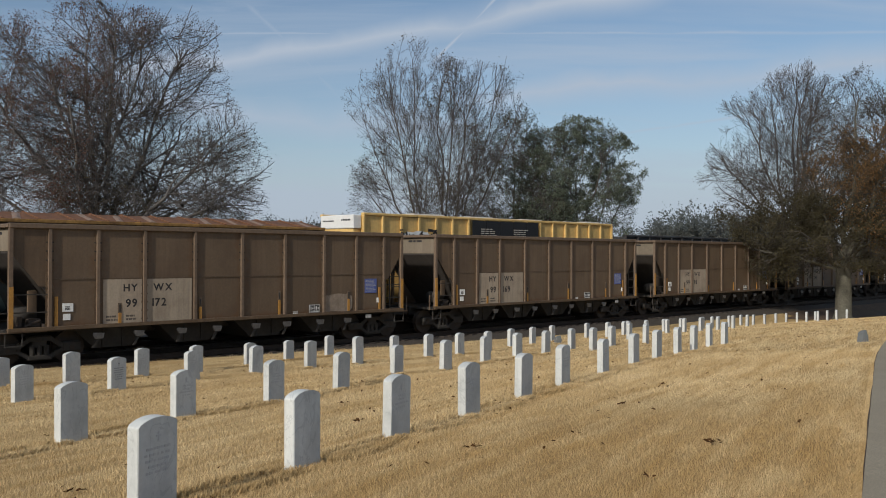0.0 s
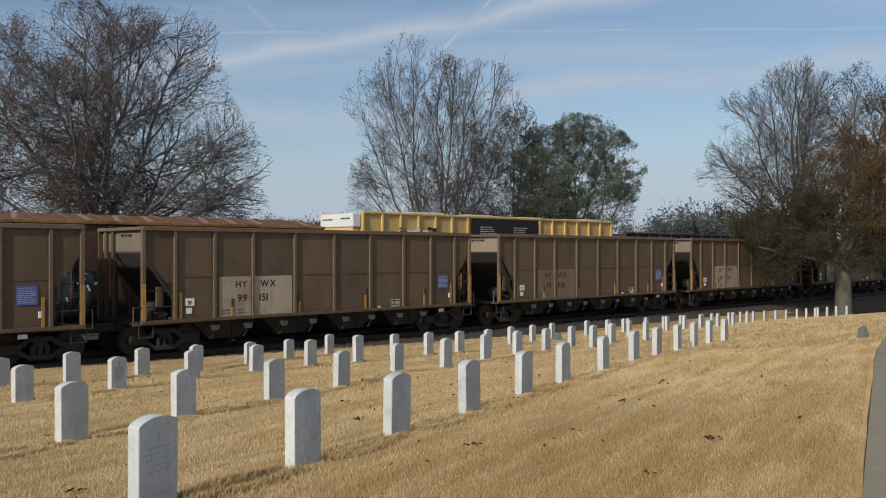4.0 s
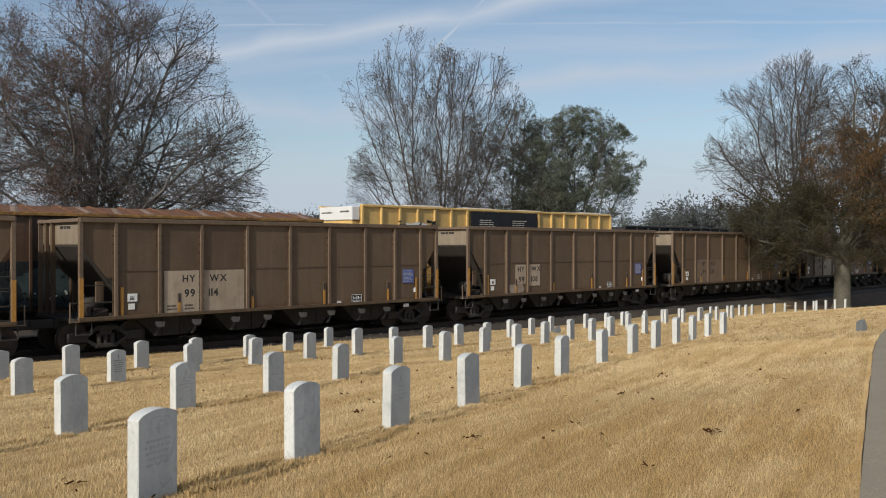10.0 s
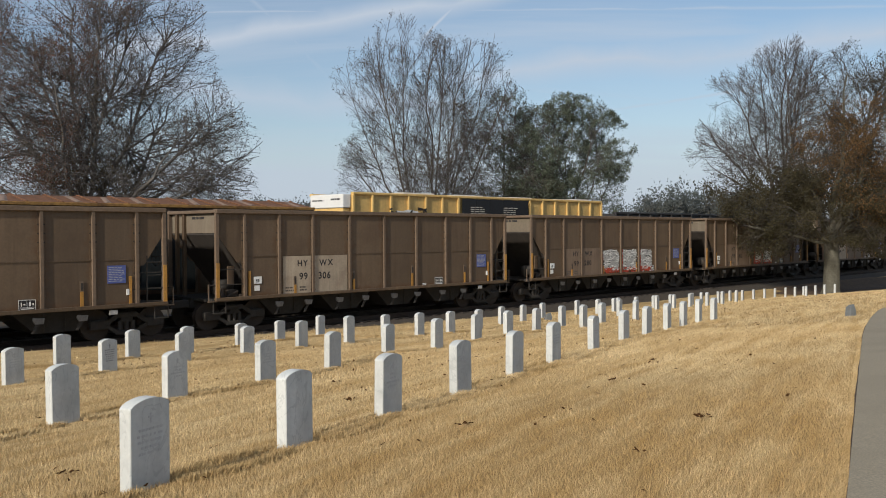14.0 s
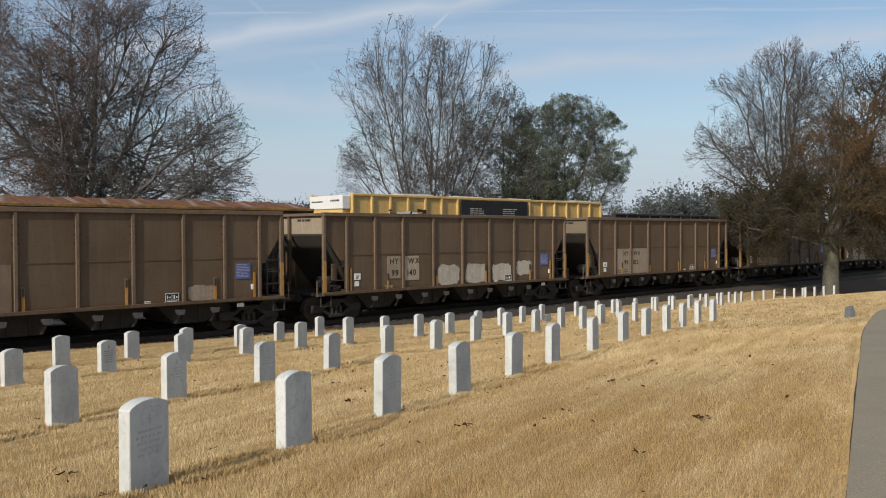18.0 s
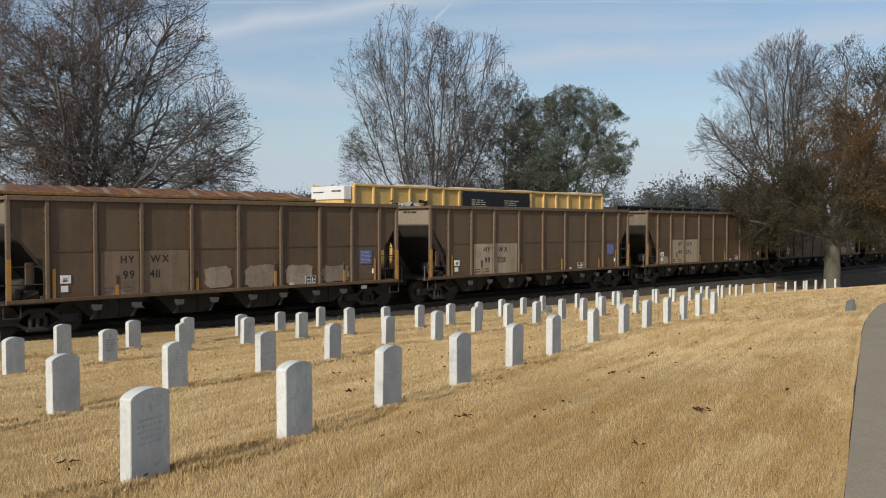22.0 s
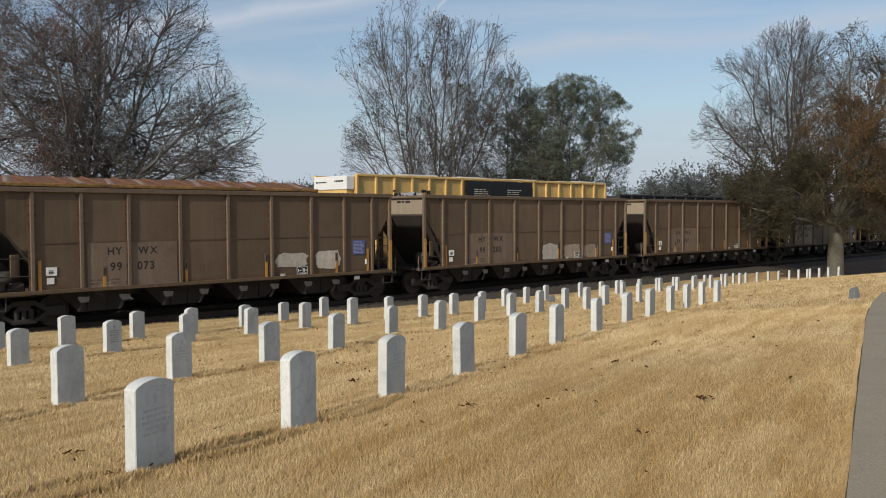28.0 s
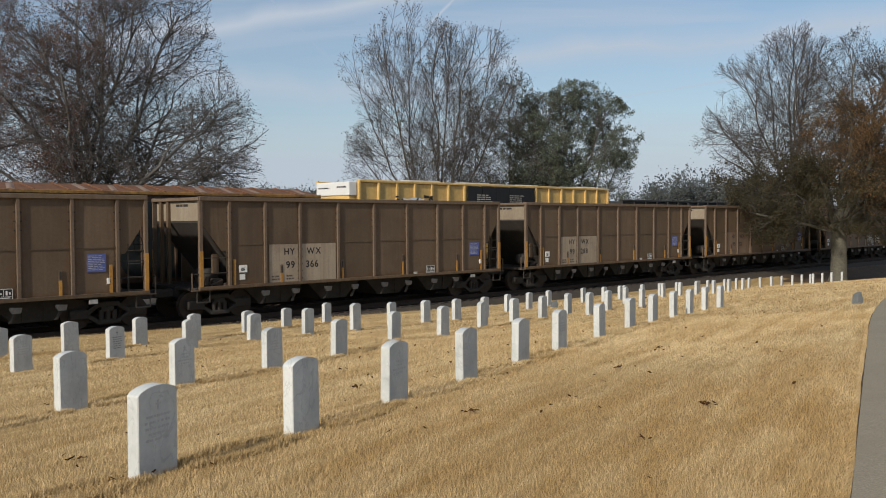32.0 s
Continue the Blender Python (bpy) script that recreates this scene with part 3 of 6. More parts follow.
def headstone_row(places, turn=-29.5):
    global stone_count
    STONE_ROWS.append([(x, y) for x, y, h in places])
    for x, y, h in places:
        if h not in STONE_MESHES:
            STONE_MESHES[h] = headstone_meshes(h)
        i = stone_count
        stone_count += 1
        rnd = random.Random(900 + i)
        lean = rnd.uniform(-0.8, 0.8), rnd.uniform(-0.8, 0.8)
        # the inscribed face looks along turn, a little different from stone to stone
        x, y = x - 0.042, y + 0.023
        at = pose(x, y, ground_z(x, y), lean[0], lean[1], turn + 90 + rnd.uniform(-2.5, 2.5))
        ob = thing("headstone", "upright white marble headstone with a rounded top on the lawn", "headstone", "rows of headstones", at=at, data=STONE_MESHES[h])
        if i == 28:
            tagged(part("inscription", DARK_CARVING, ob, "blackened lines of carving"), kind="stuff")
        elif i % 3 != 1:
            tagged(part("inscription", CARVINGS[i % 4], ob, "shallow weathered carving"), kind="stuff")


# front row beside the drive, then the rows behind it
headstone_row([(-1.83, 5.59, 0.59), (-1.06, 6.82, 0.6), (-0.4, 8.22, 0.58), (0.33, 9.53, 0.58), (1.07, 11.11, 0.56), (1.76, 12.48, 0.58), (2.68, 14.32, 0.56), (3.58, 16.13, 0.56),
               (4.28, 17.24, 0.57), (5.01, 18.43, 0.57), (5.6, 19.29, 0.57), (6.35, 20.63, 0.57), (6.82, 20.96, 0.57)])
headstone_row([(-3.75, 8.86, 0.61), (-3.12, 10.57, 0.58), (-2.3, 12.03, 0.58), (-1.55, 13.56, 0.58), (-0.83, 16.31, 0.55), (0.09, 16.72, 0.59), (0.96, 18.94, 0.57), (1.77, 20.26, 0.57),
               (2.54, 21.16, 0.57), (3.34, 22.33, 0.57), (3.86, 22.16, 0.57), (4.55, 23.25, 0.57), (5.65, 24.09, 0.57), (5.94, 27.57, 0.57)])
headstone_row([(-6.56, 13.63, 0.58), (-5.64, 15.13, 0.58), (-4.81, 16.8, 0.58), (-3.87, 18.15, 0.59), (-2.94, 19.49, 0.61), (-1.94, 20.2, 0.65), (-0.33, 21.95, 0.6), (0.47, 22.67, 0.58),
               (1.26, 23.81, 0.57), (2.1, 26.42, 0.57), (2.89, 27.75, 0.57), (3.82, 30.19, 0.57)])
headstone_row([(-8.62, 16.99, 0.57), (-7.28, 17.12, 0.63), (-6.39, 18.55, 0.61), (-5.43, 19.24, 0.61), (-4.76, 21.58, 0.56), (-4.11, 23.37, 0.54), (-3.23, 24.94, 0.6), (-1.23, 22.67, 0.58)])
headstone_row([(5.59, 33.58, 0.57), (6.28, 32.96, 0.57), (7.04, 33.69, 0.57), (7.41, 34.63, 0.57), (8.15, 34.76, 0.57), (9.23, 36.17, 0.57), (9.01, 34.83, 0.57), (10.17, 37.06, 0.57),
               (9.72, 34.92, 0.57), (11.97, 40, 0.57), (10.58, 35.6, 0.57), (12.8, 41.3, 0.57), (11.31, 35.68, 0.57), (14.1, 42.8, 0.57), (12.73, 38.06, 0.57)])
headstone_row([(15.95, 46.5, 0.57), (14.74, 42.07, 0.57), (16.4, 45.9, 0.57), (17, 45.9, 0.57), (17.9, 46.7, 0.57), (19.2, 48.6, 0.57), (19.64, 48.2, 0.57), (19.92, 47.6, 0.57),
               (20.9, 48.8, 0.57), (20.2, 46.8, 0.57), (20.7, 46.8, 0.57), (21.2, 46.8, 0.57), (23, 49.5, 0.57)])


def slant_marker(x, y, turn, w, h, label):
    me = prism("slant_marker", [(-w / 2, -0.1), (w / 2, -0.1), (w / 2, h * 0.45), (w / 2 - 0.05, h), (-w / 2 + 0.05, h * 0.75)], -0.08, 0.08, GREY_STONE, 0.01)
    thing("grave_marker", label, "grave marker", at=pose(x, y, ground_z(x, y), -12, 8, turn), data=me)


slant_marker(9.25, 19.2, 20, 0.2, 0.27, "low grey granite marker leaning in the lawn")
slant_marker(3.75, 28.6, 20, 0.24, 0.26, "small low grey stone between the headstones")


# ---- fallen leaves and grass ----
def scatter_leaves():
    rnd = random.Random(5)
    verts, faces = [], []

    def leaf(x, y, s):
        z = ground_z(x, y) + 0.03 + s * 0.2
        m = pose(x, y, z, rnd.uniform(-35, 35), rnd.uniform(-35, 35), rnd.uniform(0, 360))
        b = len(verts)
        for p in ((-s, 0, 0), (-0.3 * s, -0.55 * s, 0.2 * s), (0.6 * s, -0.45 * s, 0.12 * s), (s, 0, 0.3 * s), (0.5 * s, 0.5 * s, 0.1 * s), (-0.4 * s, 0.5 * s, 0.22 * s)):
            verts.append(m @ Vector(p))
        faces.extend(((b, b + 1, b + 2), (b, b + 2, b + 3), (b, b + 3, b + 4), (b, b + 4, b + 5)))

    for k in range(430):
        y = rnd.uniform(9, 30) if k % 9 else rnd.uniform(4, 12)
        x = rnd.uniform(-0.5 * y, 0.5 * y)
        if x * 2 > y - 1.0:
            continue
        leaf(x, y, rnd.uniform(0.012, 0.021) + 0.0006 * y)
    for x, y, n in ((2.15, 6.9, 9), (0.25, 7.2, 8), (-2.05, 5.35, 3), (1.35, 5.75, 4), (-0.95, 9.3, 6), (0.9, 10.4, 8), (2.0, 9.6, 5), (-2.6, 6.1, 5), (-1.3, 11.2, 8), (2.9, 11.6, 6)):
        for k in range(n):
            leaf(x + rnd.gauss(0, 0.035), y + rnd.gauss(0, 0.04), rnd.uniform(0.018, 0.034))
    tagged(new("fallen_leaves", mesh_from("fallen_leaves", verts, faces, material("dead brown leaves", (0.075, 0.036, 0.014), 0.9, 0, 0.4, 5, 1, spec=0.05))), "dead brown leaves scattered on the lawn", "leaves", kind="stuff")


scatter_leaves()


def grass_sheet(count):
    """Short dry blades, thickest near the standing point."""
    rng = np.random.default_rng(3)
    r = np.where(rng.random(count * 2) < 0.68, 2.2 * np.exp(rng.random(count * 2) * math.log(60 / 2.2)), rng.uniform(4, 19, count * 2))
    a = np.radians(rng.uniform(57, 120, count * 2) + np.where(rng.random(count * 2) < 0.25, rng.normal(0, 22, count * 2), 0))
    r = np.maximum(0.5, r - rng.exponential(0.35, count * 2))
    x, y = r * np.cos(a), r * np.sin(a)
    keep = (x < np.interp(y, EDGE_Y, EDGE_X) - 0.02) & (x * NRM.x + y * NRM.y < 22.9)
    x, y, r = x[keep][:count], y[keep][:count], r[keep][:count]
    n = len(x)
    u, v = x * DIR.x + y * DIR.y, x * NRM.x + y * NRM.y
    uc, vc = np.clip(u, -15, 62), np.where(v > 4.5, np.minimum(v, 22.0), 4.5 - 3.2 * (1 - np.exp(-np.maximum(4.5 - v, 0) / 3.2)))
    z = 0.438 + 0.003059 * uc - 0.081047 * vc - 0.001125 * uc * vc + 0.000514 * vc * vc - 0.000014 * uc * uc
    clump = 0.6 + 0.4 * np.sin(x * 2.3 + 1.7 * np.sin(y * 1.9)) * np.sin(y * 2.6 + 1.3 * np.sin(x * 3.1))
    h = (0.013 + 0.021 * rng.random(n)) * (1 + clump * 0.35)
    w = 0.0008 + 0.00017 * r * (0.5 + rng.random(n))
    h *= 1 + np.clip((r - 8) / 40, 0, 0.6)
    lean = rng.normal(0, 0.4, (n, 2)) * h[:, None]
    blades("grass", "short dry straw grass blades", x, y, z, h, w, lean, rng)
    # ragged fringe hanging over the drive's edge
    sy = rng.uniform(1.5, 14, 16000)
    fx = np.interp(sy, EDGE_Y, EDGE_X) - 0.012 - 0.05 * rng.random(16000) ** 2
    fz = np.array([ground_z(a_, b_) for a_, b_ in zip(fx, sy)])
    fh = 0.008 + 0.014 * rng.random(16000)
    fl = rng.normal(0, 0.5, (16000, 2)) * fh[:, None] + np.array((0.012, -0.004))
    blades("grass_fringe", "dry grass fringe along the drive", fx, sy, fz + 0.012, fh, 0.001 + 0.0002 * sy, fl, rng)


def row_ridges(rows):
    """Ragged ridges of longer grass that the mower leaves along the rows of headstones."""
    rng = np.random.default_rng(9)
    xs, ys, ls = [], [], []
    for row in rows:
        for a, b in zip(row, row[1:]):
            d = np.array(b) - np.array(a)
            ln = np.linalg.norm(d)
            if ln > 4:
                continue
            nd = np.array((d[1], -d[0])) / ln
            n = int(ln * 3600)
            t = rng.random(n)
            lane = np.where(rng.random(n) < 0.65, 0.15, -0.17)
            side = lane + 0.05 * np.sin(t * ln * 5 + lane * 30) + rng.normal(0, 0.025, n)
            gap = (np.sin(t * ln * 11 + a[0] * 7 + lane * 20) + np.sin(t * ln * 4.3) > -1.5) & (t * ln > 0.16) & (t * ln < ln - 0.14)
            p = np.array(a) + d * t[:, None] + nd * side[:, None]
            p = p[gap]
            xs.append(p[:, 0])
            ys.append(p[:, 1])
    x, y = np.concatenate(xs), np.concatenate(ys)
    n = len(x)
    z = np.array([ground_z(a_, b_) for a_, b_ in zip(x, y)])
    r = np.hypot(x, y)
    h = 0.026 + 0.04 * rng.random(n)
    w = 0.0017 + 0.00038 * r * (0.5 + rng.random(n))
    blades("grass_ridge", "ragged ridges of longer dry grass along the headstone rows", x, y, z, h, w, rng.normal(0, 0.45, (n, 2)) * h[:, None], rng)


def blades(name, label, x, y, z, h, w, lean, rng):
    n = len(x)
    yaw = rng.uniform(0, math.tau, n)
    dx, dy = np.cos(yaw) * w, np.sin(yaw) * w
    v = np.empty((n, 3, 3))
    v[:, 0] = np.stack((x - dx, y - dy, z - 0.004), -1)
    v[:, 1] = np.stack((x + dx, y + dy, z - 0.004), -1)
    v[:, 2] = np.stack((x + lean[:, 0], y + lean[:, 1], z + h), -1)
    me = bpy.data.meshes.new(name)
    me.vertices.add(n * 3)
    me.vertices.foreach_set("co", v.ravel())
    me.loops.add(n * 3)
    me.loops.foreach_set("vertex_index", np.arange(n * 3))
    me.polygons.add(n)
    me.polygons.foreach_set("loop_start", np.arange(n) * 3)
    me.materials.append(BLADES)
    me.update()
    me.validate()
    tagged(new(name, me), label, "grass", kind="stuff")


grass_sheet(680000)
row_ridges([[(-3.43, 3.43), (-2.64, 4.56)] + STONE_ROWS[0], [(-5.0, 6.1), (-4.4, 7.4)] + STONE_ROWS[1]] + STONE_ROWS[2:])


# ---- railway ----
def build_bed():
    """Ballast under both tracks, with sloping shoulders."""
    prof = [(V_TRACK - 3.4, RAIL_Z - 0.75), (V_TRACK - 1.75, RAIL_Z - 0.22), (V_TRACK2 + 1.75, RAIL_Z - 0.2), (V_TRACK2 + 12.0, RAIL_Z - 0.30)]
    verts, faces = [], []
    us = [-150 + 2.5 * i for i in range(173)]
    for u in us:
        for i in range(13):
            k = i / 12 * (len(prof) - 1)
            j = min(int(k), len(prof) - 2)
            t = k - j
            v = prof[j][0] * (1 - t) + prof[j + 1][0] * t
            z = prof[j][1] * (1 - t) + prof[j + 1][1] * t
            p = spot(u, v + 0.12 * noise.noise((u * 0.5, i, 2)))
            verts.append((p.x, p.y, z + 0.04 * noise.noise((u * 0.8, v, 1))))
    for k in range(len(us) - 1):
        for i in range(12):
            a = k * 13 + i
            faces.append((a, a + 13, a + 14, a + 1))
    tagged(new("track_bed", mesh_from("track_bed", verts, faces, BALLAST, smooth_shade=True)), "dark stone ballast under the two tracks", "track bed", kind="structure")


build_bed()
TRACK_AT = Matrix.Translation(spot(0, V_TRACK, RAIL_Z)) @ pose(0, 0, 0, 0, 0, math.degrees(PSI))
TRACK2_AT = Matrix.Translation(spot(0, V_TRACK2, RAIL_Z)) @ pose(0, 0, 0, 0, 0, math.degrees(PSI))
RAIL_MESH = prism("rail", [(-0.07, -0.172), (0.07, -0.172), (0.07, -0.16), (0.012, -0.14), (0.012, -0.045), (0.036, -0.035), (0.036, 0), (-0.036, 0), (-0.036, -0.035), (-0.012, -0.045), (-0.012, -0.14), (-0.07, -0.16)], -140, 270, RAIL)
TIE_MESH = box_mesh("tie", -0.115, 0.115, -1.3, 1.3, -0.34, -0.172, TIE, 0.012)


def build_track(at, tie_range, label):
    track = thing("railway_track", label, "railway track", "railway tracks", at=at)
    for side in (-1, 1):
        part("rail", RAIL_MESH, track, at=pose(0, side * 0.755, 0, 0, 0, -90))
    for k in range(*tie_range):
        part("tie", TIE_MESH, track, at=pose(k * 0.55, 0, 0))


build_track(TRACK_AT, (-22, 138), "rusty steel rails on dark timber ties under the train")
build_track(TRACK2_AT, (-22, 138), "rusty siding rails under the parked cars")


# ---- trees ----
def tube_mesh(name, segs, mat, sides=3):
    """Tapered tubes, a row each of start, end and the two radii, all in one mesh."""
    s = np.asarray(segs, float)
    n = len(s)
    a, b = s[:, 0:3], s[:, 3:6]
    ax = b - a
    ax /= np.maximum(np.linalg.norm(ax, axis=1, keepdims=True), 1e-6)
    ref = np.where(np.abs(ax[:, 2:3]) > 0.9, np.array([[1.0, 0, 0]]), np.array([[0, 0, 1.0]]))
    e1 = np.cross(ax, ref)
    e1 /= np.linalg.norm(e1, axis=1, keepdims=True)
    e2 = np.cross(ax, e1)
    v = np.empty((n, 2, sides, 3))
    for k in range(sides):
        c, si = math.cos(k / sides * math.tau), math.sin(k / sides * math.tau)
        off = e1 * c + e2 * si
        v[:, 0, k] = a + off * s[:, 6:7]
        v[:, 1, k] = b + off * s[:, 7:8]
    base = (np.arange(n) * 2 * sides)[:, None, None]
    k = np.arange(sides)
    quad = np.stack((k, (k + 1) % sides, (k + 1) % sides + sides, k + sides), -1)[None]
    f = (base + quad).reshape(-1, 4)
    me = bpy.data.meshes.new(name)
    me.vertices.add(n * 2 * sides)
    me.vertices.foreach_set("co", v.ravel())
    me.loops.add(f.size)
    me.loops.foreach_set("vertex_index", f.ravel())
    me.polygons.add(len(f))
    me.polygons.foreach_set("loop_start", np.arange(len(f)) * 4)
    me.polygons.foreach_set("use_smooth", np.ones(len(f), dtype=bool))
    me.materials.append(mat)
    me.update()
    me.validate()
    return me


def leaf_mesh(name, pts, size, mat, rng, long=1.0):
    """One small bent leaf at each point."""
    n = len(pts)
    d1 = rng.normal(size=(n, 3))
    d1 /= np.linalg.norm(d1, axis=1, keepdims=True)
    d2 = np.cross(d1, rng.normal(size=(n, 3)))
    d2 /= np.linalg.norm(d2, axis=1, keepdims=True)
    s = (size * (0.6 + 0.8 * rng.random(n)))[:, None]
    v = np.empty((n, 4, 3))
    v[:, 0], v[:, 1], v[:, 2], v[:, 3] = pts - d1 * s * long, pts + d2 * s * 0.5, pts + d1 * s * long, pts - d2 * s * 0.5
    v[:, 1] += d1 * s * 0.2
    me = bpy.data.meshes.new(name)
    me.vertices.add(n * 4)
    me.vertices.foreach_set("co", v.ravel())
    me.loops.add(n * 4)
    me.loops.foreach_set("vertex_index", np.arange(n * 4))
    me.polygons.add(n)
    me.polygons.foreach_set("loop_start", np.arange(n) * 4)
    me.materials.append(mat)
    me.update()
    me.validate()
    return me


def ramify(blobs, limbs, levels, seed, ragged=0.2):
    """Branching from limbs outward, level by level, kept inside rounded volumes.
    blobs: (x, y, z, rx, ry, rz); limbs: (points, thickness at foot, thickness at end);
    levels: (branches per metre, length share, least, most, angle, upward pull, wander, thickness share, tip thickness)."""
    rng = np.random.default_rng(seed)
    bl = np.array(blobs, float)

    def depth(p):
        """Below 1 inside the crown, with lobes and bays in its outline."""
        q = (p[:, None, :] - bl[None, :, :3]) / bl[None, :, 3:6]
        d = np.sqrt((q ** 2).sum(2)).min(1)
        lobes = np.sin(p[:, 0] * 0.9 + 1.3 * np.sin(p[:, 2] * 0.8 + seed)) * np.sin(p[:, 2] * 0.95 + 1.1 * np.sin(p[:, 1] * 0.9) + seed) + 0.5 * np.sin(p[:, 0] * 2.3 + p[:, 2] * 1.9 + seed)
        return d + ragged * 0.5 * lobes

    def unit(v):
        return v / np.maximum(np.linalg.norm(v, axis=-1, keepdims=True), 1e-6)

    segs = []
    lines = []
    for pts, r0, r1 in limbs:
        pts = np.array(pts, float)
        lines.append((pts, np.linspace(r0, r1, len(pts))))
    for pts, rr in lines:
        segs.append(np.concatenate((pts[:-1], pts[1:], rr[:-1, None], rr[1:, None]), 1))
    tips = np.empty((0, 3))
    centre = bl[:, :3].mean(0)
    for k, (per, share, least, most, angle, up, wander, thin, tip) in enumerate(levels):
        starts, ways, lens, rads = [], [], [], []
        for pts, rr in lines:
            step = np.linalg.norm(np.diff(pts, axis=0), axis=1)
            total = step.sum()
            n = max(2, int(total * per + rng.random()))
            t = 1 - rng.random(n) * (0.86 if k else 0.84)
            t[0] = 1.0
            at = np.interp(t * total, np.concatenate(([0], np.cumsum(step))), np.arange(len(pts)))
            i = np.minimum(at.astype(int), len(pts) - 2)
            f = (at - i)[:, None]
            starts.append(pts[i] * (1 - f) + pts[i + 1] * f)
            ways.append(unit(pts[i + 1] - pts[i]))
            rads.append(rr[i] * (1 - f[:, 0]) + rr[i + 1] * f[:, 0])
            lens.append(np.clip(total * share * (1.25 - 0.65 * t) * rng.uniform(0.7, 1.35, n), least, most))
        p, d, ln, r = np.concatenate(starts), np.concatenate(ways), np.concatenate(lens), np.concatenate(rads)
        side = unit(np.cross(d, rng.normal(size=d.shape)))
        an = np.radians(angle * rng.uniform(0.55, 1.35, len(p)))[:, None]
        d = unit(d * np.cos(an) + side * np.sin(an) + unit(p - centre) * 0.22 + np.array((0, 0, up)))
        # stop at the crown's outline
        ok = np.zeros(len(p))
        for s in np.linspace(0.2, 1.0, 9):
            ok = np.where(depth(p + d * (ln * s)[:, None]) < 1.0, s, ok)
        keep = ok > 0.12
        p, d, ln, r = p[keep], d[keep], (ln * ok)[keep], r[keep]
        keep = ln > least * 0.35
        p, d, ln, r = p[keep], d[keep], ln[keep], r[keep]
        m = 5 if k == 0 else 3 if k == 1 else 2 if k == 2 else 1
        r0 = np.minimum(r * 0.85, np.maximum(tip, thin * ln))
        chain = np.empty((len(p), m + 1, 3))
        chain[:, 0] = p
        rr = np.linspace(1, 0, m + 1)[None, :] * (r0 - np.minimum(tip, r0))[:, None] + np.minimum(tip, r0)[:, None]
        for j in range(m):
            d = unit(d + rng.normal(0, wander, d.shape) + np.array((0, 0, up * 0.35)))
            chain[:, j + 1] = chain[:, j] + d * (ln / m)[:, None]
            segs.append(np.concatenate((chain[:, j], chain[:, j + 1], rr[:, j:j + 1], rr[:, j + 1:j + 2]), 1))
        lines = [(chain[i], rr[i]) for i in range(len(chain))]
        if k >= len(levels) - 2:
            tips = np.concatenate((tips, chain[:, -1], (chain[:, 0] + chain[:, -1]) / 2))
    return np.concatenate(segs), tips, rng


def build_tree(name, label, place, blobs, limbs, levels, seed, bark, twig_mat, leaves, category="tree", thick=0.05, ragged=0.2):
    """A tree at a ground place; blobs and limbs are in metres from its foot. leaves: rows of (material, count, size, length, test, label)."""
    tree = thing(name, label, category, "trees by the railway", at=Matrix.Translation(place))
    segs, tips, rng = ramify(blobs, limbs, levels, seed, ragged)
    foot, r = np.array(limbs[0][0][0], float), limbs[0][1]
    flare = np.array([[foot[0], foot[1], foot[2] - 0.4, foot[0], foot[1], foot[2] + 0.3, r * 1.5, r * 1.02]])
    wood = segs[:, 6] > thick
    part("trunk", tube_mesh("trunk", np.concatenate((segs[wood], flare)), bark, 8), tree)
    part("crown", tube_mesh("crown", segs[~wood], twig_mat, 3), tree, "fine bare twigs")
    for mat, cnt, size, long, test, text in leaves:
        good = tips[[bool(test(p)) for p in tips]] if test else tips
        if not len(good):
            continue
        # leaves hang in clumps
        tone = np.array([noise.noise(Vector(p) * 0.55 + Vector((0, seed, 0))) for p in good])
        w8 = np.clip(tone + 0.4, 0.08, 1.0)
        idx = rng.choice(len(good), cnt, p=w8 / w8.sum())
        pts = good[idx] + rng.normal(0, size * 2.2, (cnt, 3))
        part("foliage", leaf_mesh("foliage", pts, size, mat, rng, long), tree, text)
    return tree


def at_ground(x, y):
    return Vector((x, y, ground_z(x, y)))


def curve(a, b, bend, n=5):
    a, b, bend = Vector(a), Vector(b), Vector(bend)
    return [tuple(a * (1 - t) ** 2 + bend * 2 * t * (1 - t) + b * t * t) for t in (i / n for i in range(n + 1))]


def fan(foot, ends, r0, r1, sag=0.5, flat=0.3, n=9, seed=1):
    """Crooked limbs that leave one point and bend upward to their ends."""
    rnd = random.Random(seed)
    fx, fy, fz = foot
    out = []
    for e in ends:
        pts = curve(foot, e, (fx + (e[0] - fx) * flat, fy + (e[1] - fy) * flat, fz + (e[2] - fz) * sag), n)
        dx = dy = dz = 0.0
        bent = [pts[0]]
        for p in pts[1:]:
            dx, dy, dz = (0.7 * d + rnd.gauss(0, 0.17) for d in (dx, dy, dz))
            bent.append((p[0] + dx, p[1] + dy, p[2] + dz * 0.6))
        out.append((bent, r0 * rnd.uniform(0.7, 1.1), r1))
    return out


o = (0, 0, 0)
